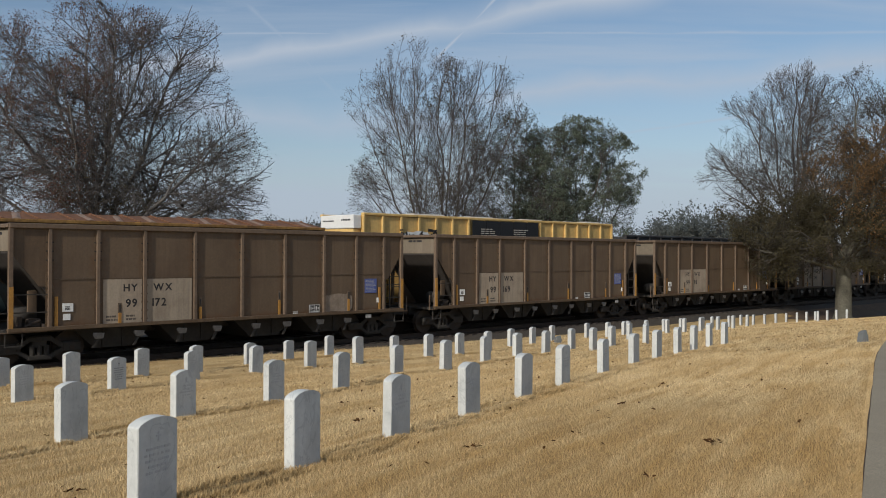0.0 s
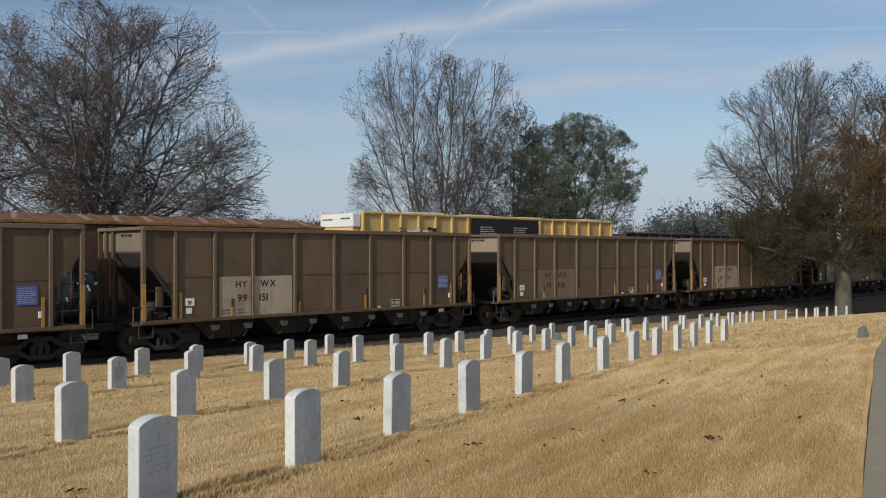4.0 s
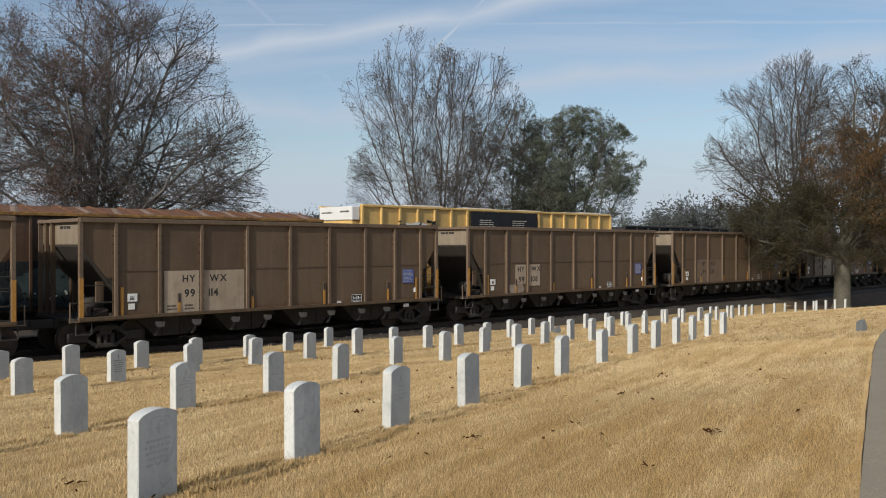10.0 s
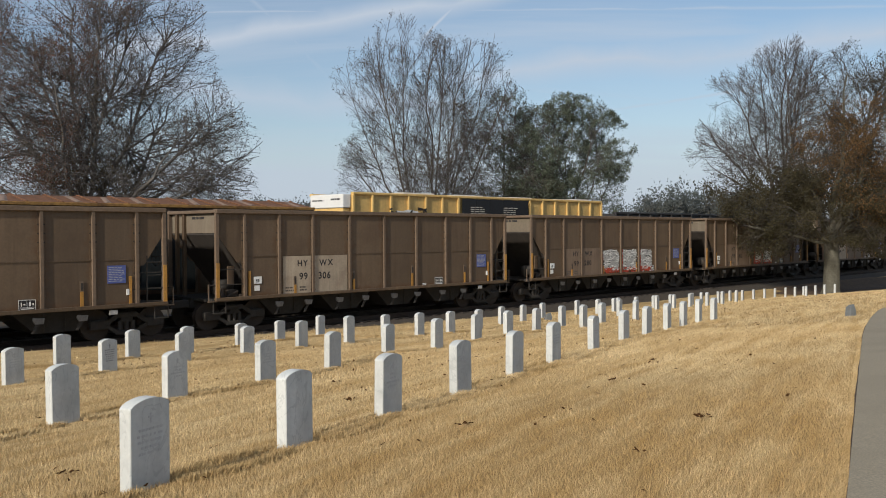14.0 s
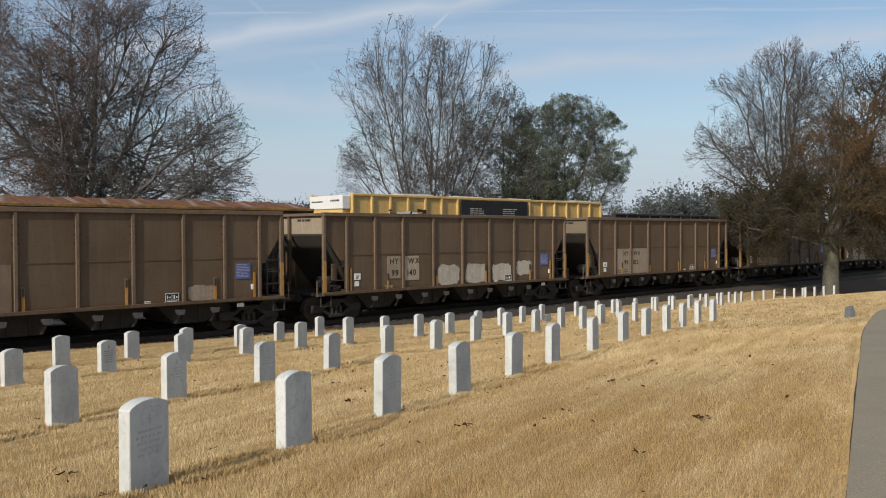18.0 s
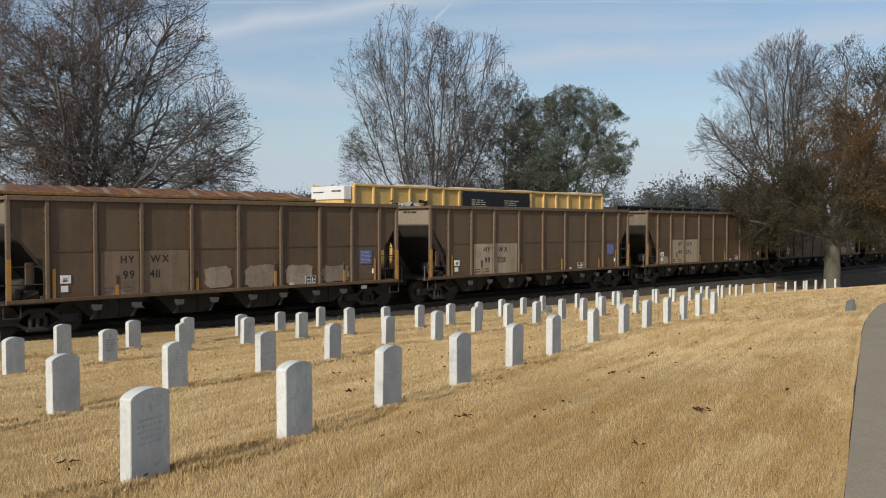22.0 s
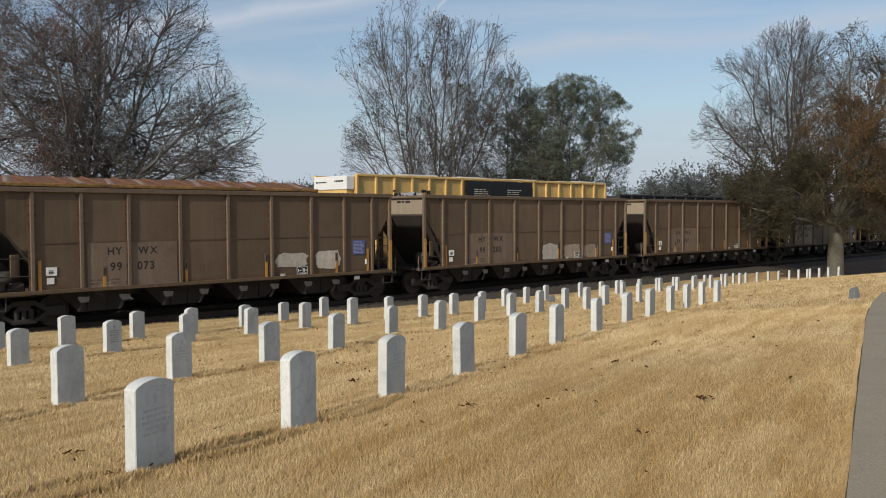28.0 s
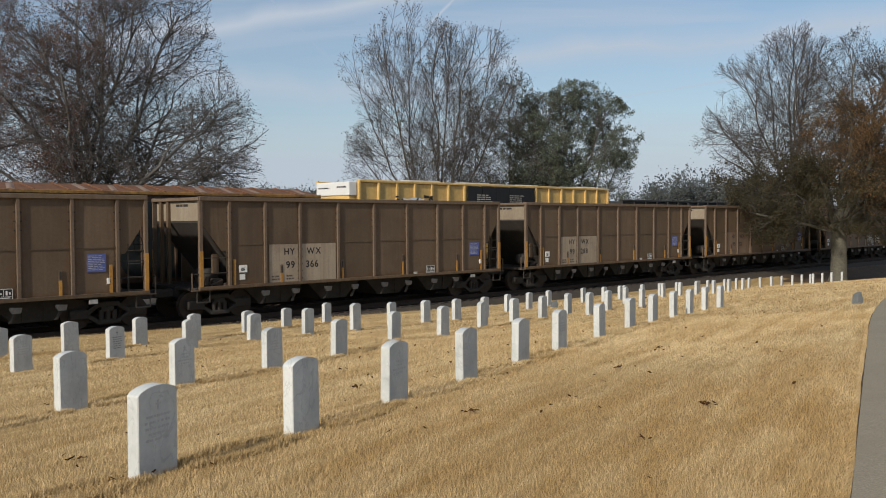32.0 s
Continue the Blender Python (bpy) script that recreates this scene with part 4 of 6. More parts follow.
# wide many-limbed tree behind the parked boxcar
build_tree("tree", "wide bare tree still holding some russet leaves", at_ground(-18.5, 46), [
    (-0.6, 0, 10.8, 6.3, 5.5, 6.6), (3.4, 0, 12.4, 3.7, 3.8, 4.2), (6.9, -0.6, 8.9, 2.5, 2.8, 2.9), (4.2, -0.5, 6.4, 4.8, 3.4, 2.3), (-6.2, 0, 9.0, 5.4, 4.5, 6.6), (-3.5, 0, 5.8, 5.0, 3.8, 2.6)],
    [(curve(o, (-0.1, 0, 2.4), (0.1, 0, 1.2), 3), 0.6, 0.5)] +
    fan((-0.1, 0, 2.3), ((-2.6, 0.5, 14.5), (1.1, -0.6, 15.8), (4.4, 0.6, 14.9), (-5.2, -0.6, 13.0), (0.5, -3.8, 11.0), (-1.0, 1.5, 15.8), (2.7, -1.0, 14.8)), 0.19, 0.04, 0.45, 0.35, seed=3) +
    fan((-0.1, 0, 2.2), ((7.7, -0.6, 10.2), (7.7, -1.2, 6.8), (5.0, 0.9, 11.4), (-8.5, 0.5, 9.0), (-7.8, -1.0, 6.0), (6.4, -2.0, 8.6), (7.5, 1.0, 8.4), (6.0, 0.6, 6.2)), 0.19, 0.02, 0.5, 0.45, 10, seed=5),
    [(1.7, 0.40, 0.8, 4.4, 58, 0.04, 0.16, 0.013, 0.016), (2.3, 0.48, 0.5, 2.3, 50, 0.03, 0.19, 0.011, 0.010), (3.2, 0.55, 0.3, 1.15, 46, 0.03, 0.22, 0.010, 0.007), (4.2, 0.62, 0.22, 0.6, 44, 0.02, 0.25, 0.009, 0.005)],
    11, BARK_PALE, TWIG,
    [(LEAF_RUSSET, 42000, 0.052, 0.8, lambda p: p[0] < -1.6 + 0.34 * p[2] and p[2] > 4.5, "dry russet leaves"), (LEAF_BROWN, 26000, 0.048, 0.8, None, "dull brown leaves")])

# tall thin-stemmed trees in the gap
POLE_LEVELS = [(1.6, 0.27, 0.7, 3.4, 40, 0.16, 0.10, 0.010, 0.012), (2.3, 0.5, 0.45, 1.8, 42, 0.1, 0.15, 0.009, 0.008), (3.4, 0.55, 0.3, 0.95, 44, 0.06, 0.2, 0.009, 0.006)]
build_tree("tree", "tall thin-stemmed tree with few small leaves", at_ground(-0.7, 58), [
    (-2.0, 0, 12.4, 3.7, 3.2, 5.4), (1.6, 0, 12.2, 3.4, 3.0, 4.9), (4.0, 0, 12.2, 2.5, 2.6, 4.6), (-3.6, 0, 8.4, 2.3, 2.5, 2.8), (1.5, 0, 7.0, 4.4, 3, 3.5)],
    [(curve(o, (0, 0, 0.8), (0, 0, 0.4), 2), 0.3, 0.26)] +
    fan((-0.4, 0, 0.7), ((-4.6, 0.4, 12.6), (-3.0, -0.5, 16.2), (-1.6, 0.6, 16.8), (-5.0, 0.2, 8.6)), 0.11, 0.025, 0.42, 0.32, seed=7) +
    fan((0.6, 0, 0.7), ((0.4, -0.3, 15.4), (1.8, 0.5, 16.4), (3.2, -0.4, 16.2), (4.8, 0.4, 15.6), (5.8, -0.4, 13.6), (0.9, 1.4, 12.0)), 0.11, 0.025, 0.42, 0.4, seed=8),
    POLE_LEVELS + [(4.4, 0.6, 0.2, 0.5, 42, 0.05, 0.22, 0.009, 0.005)], 23, BARK, TWIG, [(LEAF_BROWN, 14000, 0.06, 0.75, lambda p: p[2] > 4, "sparse dull leaves")], thick=0.04, ragged=0.34)
build_tree("tree", "brushy olive-brown tree beside the thin-stemmed one", at_ground(5.2, 60.5), [
    (0, 0, 8.8, 2.8, 2.8, 4.8), (-2.2, 0, 7.2, 2.6, 2.4, 3.8), (2.0, 0, 8.0, 2.4, 2.6, 4.6)],
    [(curve(o, (0, 0, 0.8), (0, 0, 0.4), 2), 0.22, 0.2)] + fan((0, 0, 0.7), ((-2.6, 0.3, 9.6), (-0.8, -0.4, 12.6), (0.6, 0.4, 13.0), (2.8, -0.3, 11.8), (-3.6, 0.5, 7.0), (3.0, 0.6, 8.0)), 0.10, 0.025, 0.45, 0.35, seed=9),
    POLE_LEVELS + [(5.0, 0.6, 0.2, 0.5, 42, 0.06, 0.22, 0.009, 0.0055)], 29, BARK, TWIG, [(LEAF_GREEN, 24000, 0.05, 1.3, None, "dull olive leaves"), (LEAF_BROWN, 11000, 0.05, 0.8, None, "brown leaves")], thick=0.04)
build_tree("tree", "leafy grey-green tree behind the yellow gondola", at_ground(9.0, 61), [
    (0.0, 0, 9.6, 3.4, 3.2, 3.9), (2.2, 0, 9.2, 2.7, 2.6, 3.2), (-2.4, 0, 8.8, 2.4, 2.6, 3.8), (2.0, 0, 6.8, 2.4, 2.2, 2.4), (-1.0, 0, 6.4, 3.0, 2.4, 2.6)],
    [(curve(o, (0, 0, 1.0), (0, 0, 0.5), 2), 0.24, 0.2)] + fan((0, 0, 0.9), ((-2.8, 0.4, 11.5), (-0.8, -0.4, 12.8), (0.9, 0.5, 13.2), (2.6, -0.4, 12.2), (4.2, 0.2, 10.6), (4.2, -0.5, 8.2), (0.2, 1.8, 10), (-3.0, -0.6, 8.5)), 0.095, 0.025, 0.4, 0.35, seed=10),
    [(1.9, 0.34, 0.8, 3.0, 48, 0.10, 0.12, 0.010, 0.012), (2.6, 0.5, 0.5, 1.7, 46, 0.02, 0.16, 0.010, 0.008), (3.2, 0.6, 0.35, 1.0, 44, -0.08, 0.18, 0.009, 0.006)],
    37, BARK, TWIG, [(LEAF_GREEN, 60000, 0.042, 2.3, None, "narrow grey-green leaves")], thick=0.04)
# bare tree beyond the siding and the oak by the last headstones
build_tree("tree", "tall bare grey tree beyond the siding", at_ground(34.3, 86), [
    (-0.4, 0, 16.6, 4.6, 5.0, 6.0), (-4.2, 0, 15.0, 3.8, 4, 5.0), (3.6, 0, 16, 5.0, 4, 6.0), (-3.6, 0, 11.5, 5.4, 4, 3.6), (2.0, 0, 10.0, 5.4, 4, 4.0)],
    [(curve(o, (0.2, 0, 5.5), (-0.1, 0, 3), 4), 0.42, 0.34)] +
    fan((0.2, 0, 5.3), ((-2.4, 0.6, 20.0), (0.6, 0, 22.0), (3.0, 0.5, 20.5), (-5.6, -0.5, 18.6), (-7.4, 0.4, 14.4), (-7.4, -0.6, 10.6), (6.4, 0, 17.5), (-0.5, -3, 18.5), (7.0, -1.0, 13), (1.6, -1.5, 21)), 0.17, 0.035, 0.5, 0.42, 10, seed=12),
    [(1.45, 0.36, 1.0, 5.0, 50, 0.1, 0.13, 0.011, 0.018), (1.9, 0.48, 0.7, 2.6, 46, 0.08, 0.17, 0.010, 0.012), (2.4, 0.55, 0.45, 1.4, 42, 0.07, 0.19, 0.010, 0.009), (2.7, 0.62, 0.35, 0.85, 40, 0.06, 0.2, 0.009, 0.007)],
    41, BARK, TWIG, [(LEAF_BROWN, 9000, 0.06, 0.8, None, "last brown leaves")], thick=0.06)
build_tree("oak_tree", "large oak holding orange-brown leaves over the last headstones", at_ground(24.6, 53.6), [
    (2.8, 0, 10.4, 5.2, 5.5, 5.2), (-2.6, 0, 6.2, 4.8, 4.6, 3.2), (5.0, 0, 7.5, 5.5, 5, 5.2), (-4.3, 0, 4.8, 2.8, 3, 2.4), (2.0, -2.2, 4.7, 5.5, 3.4, 2.2), (-3.0, 1.4, 4.0, 3.8, 2.6, 1.9), (4.5, 2.0, 4.2, 5.0, 2.5, 2.0)],
    [(curve(o, (0, 0, 3.4), (0.1, 0, 1.6), 4), 0.54, 0.44)] +
    fan((0, 0, 3.2), ((1.0, 0, 13.5), (4.0, 0.5, 13.8), (-2.4, -1, 9.0), (6.8, 0.4, 10.5), (2.2, -2, 11.5), (0.5, 4.2, 8.5), (7.5, 1.0, 8.0)), 0.2, 0.04, 0.5, 0.4, seed=14) +
    fan((0, 0, 3.1), ((-6.4, 0.4, 6.4), (-6.4, -0.8, 4.4), (7.0, -1, 5.4), (0.5, -4.4, 6.0), (-3.4, -2.6, 5.2), (4.2, -3.4, 5.6), (-3.4, 2.8, 5.2), (-1.5, -3.4, 4.4), (3.5, 2.4, 4.6)), 0.13, 0.03, 0.6, 0.5, 9, seed=15),
    [(2.0, 0.42, 0.8, 3.6, 54, 0.02, 0.18, 0.013, 0.015), (2.6, 0.5, 0.5, 2.0, 50, -0.02, 0.2, 0.011, 0.010), (3.4, 0.55, 0.3, 1.1, 48, -0.02, 0.22, 0.010, 0.0075), (3.8, 0.62, 0.25, 0.6, 46, 0.0, 0.24, 0.009, 0.0055)],
    53, BARK_OAK, TWIG_SHADED, [(LEAF_OLIVE, 70000, 0.062, 0.8, lambda p: p[2] < 7.6 - 0.35 * max(0.0, p[0]), "dull olive-brown leaves"), (LEAF_ORANGE, 52000, 0.055, 0.85, lambda p: p[0] > -1.2 - 0.5 * (p[2] - 6) and 4.2 < p[2] < 12.0 and p[1] < 2.0, "orange-brown leaves"),
                         (LEAF_BROWN, 34000, 0.053, 0.8, lambda p: p[2] > 4.5, "dull brown leaves")])


# ---- undergrowth and far woods ----
def thicket(name, label, spots, seed, mat, leaf_size, per, kind="stuff", category="bushes"):
    """Ragged heaps of leaves and twigs, too many to count."""
    rng = np.random.default_rng(seed)
    pts = []
    for x, y, w, h in spots:
        n = int(per)
        v = rng.normal(size=(n, 3))
        v /= np.linalg.norm(v, axis=1, keepdims=True)
        v *= (rng.random((n, 1)) ** 0.4)
        lobes = np.array([0.75 + 0.5 * noise.noise(Vector(q) * 2.2 + Vector((x, y, seed))) for q in v])
        q = v * np.array((w, w, h * 0.5)) * lobes[:, None] + np.array((x, y, ground_z(x, y) + h * 0.5))
        pts.append(q)
    pts = np.concatenate(pts)
    me = leaf_mesh(name, pts, leaf_size, mat, rng, 1.0)
    return tagged(new(name, me), label, category, kind=kind)


def line_spots(seed, n, u0, u1, v0, v1, w, h):
    rnd = random.Random(seed)
    out = []
    for k in range(n):
        p = spot(rnd.uniform(u0, u1), rnd.uniform(v0, v1))
        out.append((p.x, p.y, w * rnd.uniform(0.7, 1.3), h * rnd.uniform(0.6, 1.3)))
    return out


thicket("undergrowth", "dark brush behind the siding", line_spots(3, 26, 44, 96, 35, 43, 3.4, 4.6), 61, LEAF_OLIVE, 0.11, 1900)
thicket("undergrowth", "low reddish brush at the foot of the trees", line_spots(4, 12, -16, 14, 35.5, 39, 1.9, 3.4), 62, LEAF_RUSSET, 0.09, 700)
thicket("undergrowth", "low brush beyond the siding", line_spots(5, 10, 14, 44, 36, 44, 2.0, 2.9), 63, LEAF_BROWN, 0.08, 1000)


def far_woods():
    """A belt of distant ragged crowns."""
    rnd = random.Random(8)
    spots = []
    for k in range(170):
        a = radians(rnd.uniform(66, 110))
        r = rnd.uniform(190, 270)
        x, y = r * math.cos(a), r * math.sin(a)
        rise = 1.0 + 0.26 * smooth(0.2, 0.28, x / y)
        spots.append((x, y, rnd.uniform(3.5, 7.0), rnd.uniform(11.5, 14.5) * rise))
    thicket("far_woods", "solid hearts of the distant crowns", [(x, y, w * 0.85, h * 0.93) for x, y, w, h in spots], 65, WOODS, 0.38, 640, category="woods")
    thicket("far_woods", "hazy grey-green winter woods on the horizon", spots, 64, WOODS, 0.21, 1100, category="woods")


far_woods()


# ---- coal hopper cars ----
# car space: x along the train (0 = middle), y away from the camera, z above the rails
HALF, WIDE = 7.15, 1.56            # half length over corner posts; half width of the side sheets
SILL, TOP, SEAM = 1.03, 4.02, 2.43
RIBS = (-6.08, -4.71, -3.28, -1.61, 0.09, 1.77, 3.43, 4.90, 6.23)


def side_panel(x0, x1, z0, z1, y):
    """A thin sheet that bows out a little between its ribs."""
    verts, faces = [], []
    n, m, s = 4, 5, (1 if y > 0 else -1)
    for lay in (0, -0.012):
        for i in range(n + 1):
            for j in range(m + 1):
                a, b = i / n, j / m
                bow = 0.005 * math.sin(a * math.pi) * math.sin(b * math.pi)
                verts.append((x0 + (x1 - x0) * a, y + s * (bow + lay), z0 + (z1 - z0) * b))
    w = (n + 1) * (m + 1)
    for lay in (0, 1):
        for i in range(n):
            for j in range(m):
                a = lay * w + i * (m + 1) + j
                faces.append((a, a + m + 1, a + m + 2, a + 1))
    return mesh_from("side_panel", verts, faces, PANEL_BROWN, smooth_shade=True)


def rib_mesh(z0, z1, width, depth, bolts=True):
    """A hat-section stake with a chamfered face and a row of bolt heads on each flange; outward is -y."""
    bm = bmesh.new()
    w = width / 2
    prof = [(-w, 0), (-w * 0.8, -depth), (w * 0.8, -depth), (w, 0)]
    rows = []
    for z in (z0, z1):
        rows.append([bm.verts.new((x, y, z)) for x, y in prof])
    for i in range(3):
        bm.faces.new((rows[0][i], rows[0][i + 1], rows[1][i + 1], rows[1][i]))
    bm.faces.new((rows[0][3], rows[0][0], rows[1][0], rows[1][3]))
    bm.faces.new(rows[1])
    bm.faces.new(rows[0][::-1])
    if bolts:
        for a, b in ((-w - 0.05, -w), (w, w + 0.05)):
            made = add_box(bm, a, b, -0.008, 0, z0, z1)
            for f in {f for v in made["verts"] for f in v.link_faces}:
                f.material_index = 2
        for k in range(11):
            z = z0 + (z1 - z0) * (k + 0.5) / 11
            for s in (-1, 1):
                made = add_box(bm, s * (w + 0.034) - 0.02, s * (w + 0.034) + 0.02, -0.026, -0.006, z - 0.02, z + 0.02)
                for f in {f for v in made["verts"] for f in v.link_faces}:
                    f.material_index = 1 if k in (7, 8, 9) else 2
    return finish("side_rib", bm, [RIB_BROWN, CAR_DARK, CAR_BROWN])


def wheelset_mesh():
    bm = bmesh.new()
    add_cyl(bm, (0, -1.05, 0), (0, 1.05, 0), 0.085, 10)
    for s in (-1, 1):
        y = s * 0.755
        add_cyl(bm, (0, y - 0.065, 0), (0, y + 0.065, 0), 0.457, 28)
        add_cyl(bm, (0, y - s * 0.09, 0), (0, y - s * 0.06, 0), 0.482, 28)
        add_cyl(bm, (0, y + s * 0.06, 0), (0, y + s * 0.09, 0), 0.16, 14)
        for k in range(5):
            a = k / 5 * math.tau
            add_cyl(bm, (0.28 * math.cos(a), y + s * 0.055, 0.28 * math.sin(a)), (0.28 * math.cos(a), y + s * 0.075, 0.28 * math.sin(a)), 0.045, 8)
        add_cyl(bm, (0, s * 1.05, 0), (0, s * 1.1, 0), 0.075, 8)
    return finish("wheelset", bm, STEEL)


def side_frame_mesh():
    """Cast truck side frame with its spring window."""
    bm = bmesh.new()
    add_box(bm, -1.15, -0.62, -0.09, 0.09, 0.33, 0.62, 0.03)
    add_box(bm, 0.62, 1.15, -0.09, 0.09, 0.33, 0.62, 0.03)
    for s in (-1, 1):
        q = [(s * 0.64, 0.58), (s * 0.3, 0.80), (s * 0.3, 0.66), (s * 0.64, 0.42)]
        q2 = [(s * 0.64, 0.36), (s * 0.3, 0.16), (s * 0.3, 0.28), (s * 0.64, 0.48)]
        for quad in (q, q2):
            fr = [bm.verts.new((x, -0.08, z)) for x, z in quad]
            bk = [bm.verts.new((x, 0.08, z)) for x, z in quad]
            bm.faces.new(fr)
            bm.faces.new(bk[::-1])
            for i in range(4):
                j = (i + 1) % 4
                bm.faces.new((fr[i], bk[i], bk[j], fr[j]))
    add_box(bm, -0.34, 0.34, -0.09, 0.09, 0.66, 0.82, 0.03)
    add_box(bm, -0.34, 0.34, -0.09, 0.09, 0.13, 0.28, 0.03)
    for k in (-0.2, 0, 0.2):
        add_cyl(bm, (k, 0, 0.27), (k, 0, 0.56), 0.075, 10)
    return finish("side_frame", bm, CAR_DARK)


def ladder_mesh(z0, z1, rungs, wide, mat):
    bm = bmesh.new()
    for s in (-1, 1):
        add_box(bm, s * wide / 2 - 0.02, s * wide / 2 + 0.02, -0.02, 0.02, z0, z1)
    for k in range(rungs):
        z = z0 + (z1 - z0) * (k + 0.5) / rungs
        add_cyl(bm, (-wide / 2, -0.03, z), (wide / 2, -0.03, z), 0.014, 6)
    return finish("ladder", bm, mat)


def bars(name, w, h, rows, mat, seed, y=-0.004, gap=0.35):
    """Unreadable lines of small writing."""
    rnd = random.Random(seed)
    bm = bmesh.new()
    for r in range(rows):
        z = h - (r + 0.5) * h / rows
        x = 0.0
        end = w * rnd.uniform(0.75, 1.0)
        while x < end:
            ln = min(end - x, w * rnd.uniform(0.12, 0.35))
            if ln > w * 0.03:
                add_box(bm, x, x + ln, y, 0, z - h / rows * (1 - gap) / 2, z + h / rows * (1 - gap) / 2)
            x += ln + w * 0.05
    return finish(name, bm, mat)


def hopper_mesh():
    """A discharge pocket under the car: sloped sides running down to the doors."""
    bm = bmesh.new()
    top = [(-1.3, -1.0, 1.06), (1.3, -1.0, 1.06), (1.3, 1.0, 1.06), (-1.3, 1.0, 1.06)]
    low = [(-0.55, -0.95, 0.36), (0.55, -0.95, 0.36), (0.55, 0.95, 0.36), (-0.55, 0.95, 0.36)]
    a, b = [bm.verts.new(p) for p in top], [bm.verts.new(p) for p in low]
    bm.faces.new(a)
    bm.faces.new(b[::-1])
    for i in range(4):
        j = (i + 1) % 4
        bm.faces.new((a[i], a[j], b[j], b[i]))
    for x in (-0.3, 0.3):
        add_box(bm, x - 0.03, x + 0.03, -1.02, -0.95, 0.4, 0.95)
    return finish("hopper_pocket", bm, CAR_DARK)


def build_car():
    car = thing("coal_hopper_car", "dusty brown steel coal hopper car rolling in the train", "rail car", "coal train cars")
    # sides: near side sheet by sheet, far side the same
    edges = (-HALF + 0.06,) + RIBS + (HALF - 0.06,)
    rib = rib_mesh(SILL + 0.06, TOP - 0.14, 0.105, 0.08)
    plain_rib = rib_mesh(SILL + 0.06, TOP - 0.14, 0.105, 0.08, False)
    post = rib_mesh(SILL - 0.02, TOP - 0.1, 0.13, 0.10, False)
    for s in (-1, 1):
        for i in range(len(edges) - 1):
            if i in (0, len(edges) - 2):
                # end bays: the sheet stops along the slope sheet, the corner below is open
                xo, xi = (edges[0], edges[1]) if i == 0 else (edges[-1], edges[-2])
                me = prism("side_panel", [(xo, TOP - 0.12), (xi, TOP - 0.12), (xi, 2.24), (xo + (xi - xo) * 0.72, 2.26), (xo, 3.18)], s * WIDE, s * (WIDE - 0.014), CAR_BROWN)
            else:
                me = side_panel(edges[i], edges[i + 1], SILL + 0.08, TOP - 0.12, s * WIDE)
            part("side_panel", me, car)
        turn = 0 if s < 0 else 180
        for x in RIBS:
            part("side_rib", rib if s < 0 else plain_rib, car, "dusty stiffening rib", pose(x, s * WIDE, 0, 0, 0, turn))
        for x in (-HALF + 0.03, HALF - 0.03):
            part("corner_post", post, car, at=pose(x, s * (WIDE - 0.02), 0, 0, 0, turn))
            part("yellow_post_band", box_mesh("yellow_post_band", -0.058, 0.058, -0.112, -0.095, SILL, 2.26, YELLOW), car, "worn yellow safety paint", pose(x, s * (WIDE - 0.02), 0, 0, 0, turn))
        part("top_chord", box_mesh("top_chord", -HALF - 0.02, HALF + 0.02, s * WIDE - 0.10, s * WIDE + 0.10, TOP - 0.14, TOP, RIB_BROWN, 0.015), car, "dusty grey-brown top chord")
        part("side_sill", box_mesh("side_sill", -HALF - 0.05, HALF + 0.05, s * (WIDE + 0.03) - 0.07, s * (WIDE + 0.03) + 0.07, SILL - 0.02, SILL + 0.09, CAR_BROWN, 0.01), car)
        part("seam_strip", box_mesh("seam_strip", RIBS[0], RIBS[-1], s * (WIDE + 0.016) - 0.008, s * (WIDE + 0.016) + 0.008, SEAM, SEAM + 0.03, CAR_BROWN), car)
    # ends: cream upper sheet under the cap, slope sheet falling inward, platform
    for e in (-1, 1):
        x = e * (HALF - 0.10)
        part("end_panel", box_mesh("end_panel", x - 0.02, x + 0.02, -WIDE + 0.08, WIDE - 0.08, 3.24, TOP - 0.13, END_CREAM), car, "dusty cream upper end sheet")
        if e < 0:
            part("lettering", bars("lettering", 1.0, 0.13, 1, LETTER, 51, -0.004), car, "small black end number, unreadable", pose(x - 0.021, 0.1, TOP - 0.34, 0, 0, -90))
        part("end_cap", box_mesh("end_cap", x - 0.16, x + 0.16, -WIDE - 0.05, WIDE + 0.05, TOP - 0.13, TOP - 0.02, RIB_BROWN, 0.015), car)
        bm = bmesh.new()
        q = [(x, 3.26), (e * 5.25, 1.02), (e * 5.25, 0.98), (x, 3.18)]
        fr = [bm.verts.new((a, -WIDE + 0.06, z)) for a, z in q]
        bk = [bm.verts.new((a, WIDE - 0.06, z)) for a, z in q]
        bm.faces.new(fr)
        bm.faces.new(bk[::-1])
        for i in range(4):
            j = (i + 1) % 4
            bm.faces.new((fr[i], bk[i], bk[j], fr[j]))
        part("slope_sheet", finish("slope_sheet", bm, SLOPE_DARK), car, "near-black sloping end sheet")
        for yy in (0.55, 1.05):
            part("end_stake", box_mesh("end_stake", x - 0.06 + e * 0.07, x + 0.06 + e * 0.07, yy - 0.06, yy + 0.06, 1.1, TOP - 0.13, CAR_BROWN, 0.01), car)
        part("platform", box_mesh("platform", *sorted((e * 5.2, e * (HALF + 0.12))), -WIDE, WIDE, SILL - 0.06, SILL + 0.04, CAR_DARK, 0.01), car)
        part("coupler", box_mesh("coupler", *sorted((e * (HALF + 0.1), e * (HALF + 0.88))), -0.13, 0.13, 0.72, 1.0, CAR_DARK, 0.04), car)
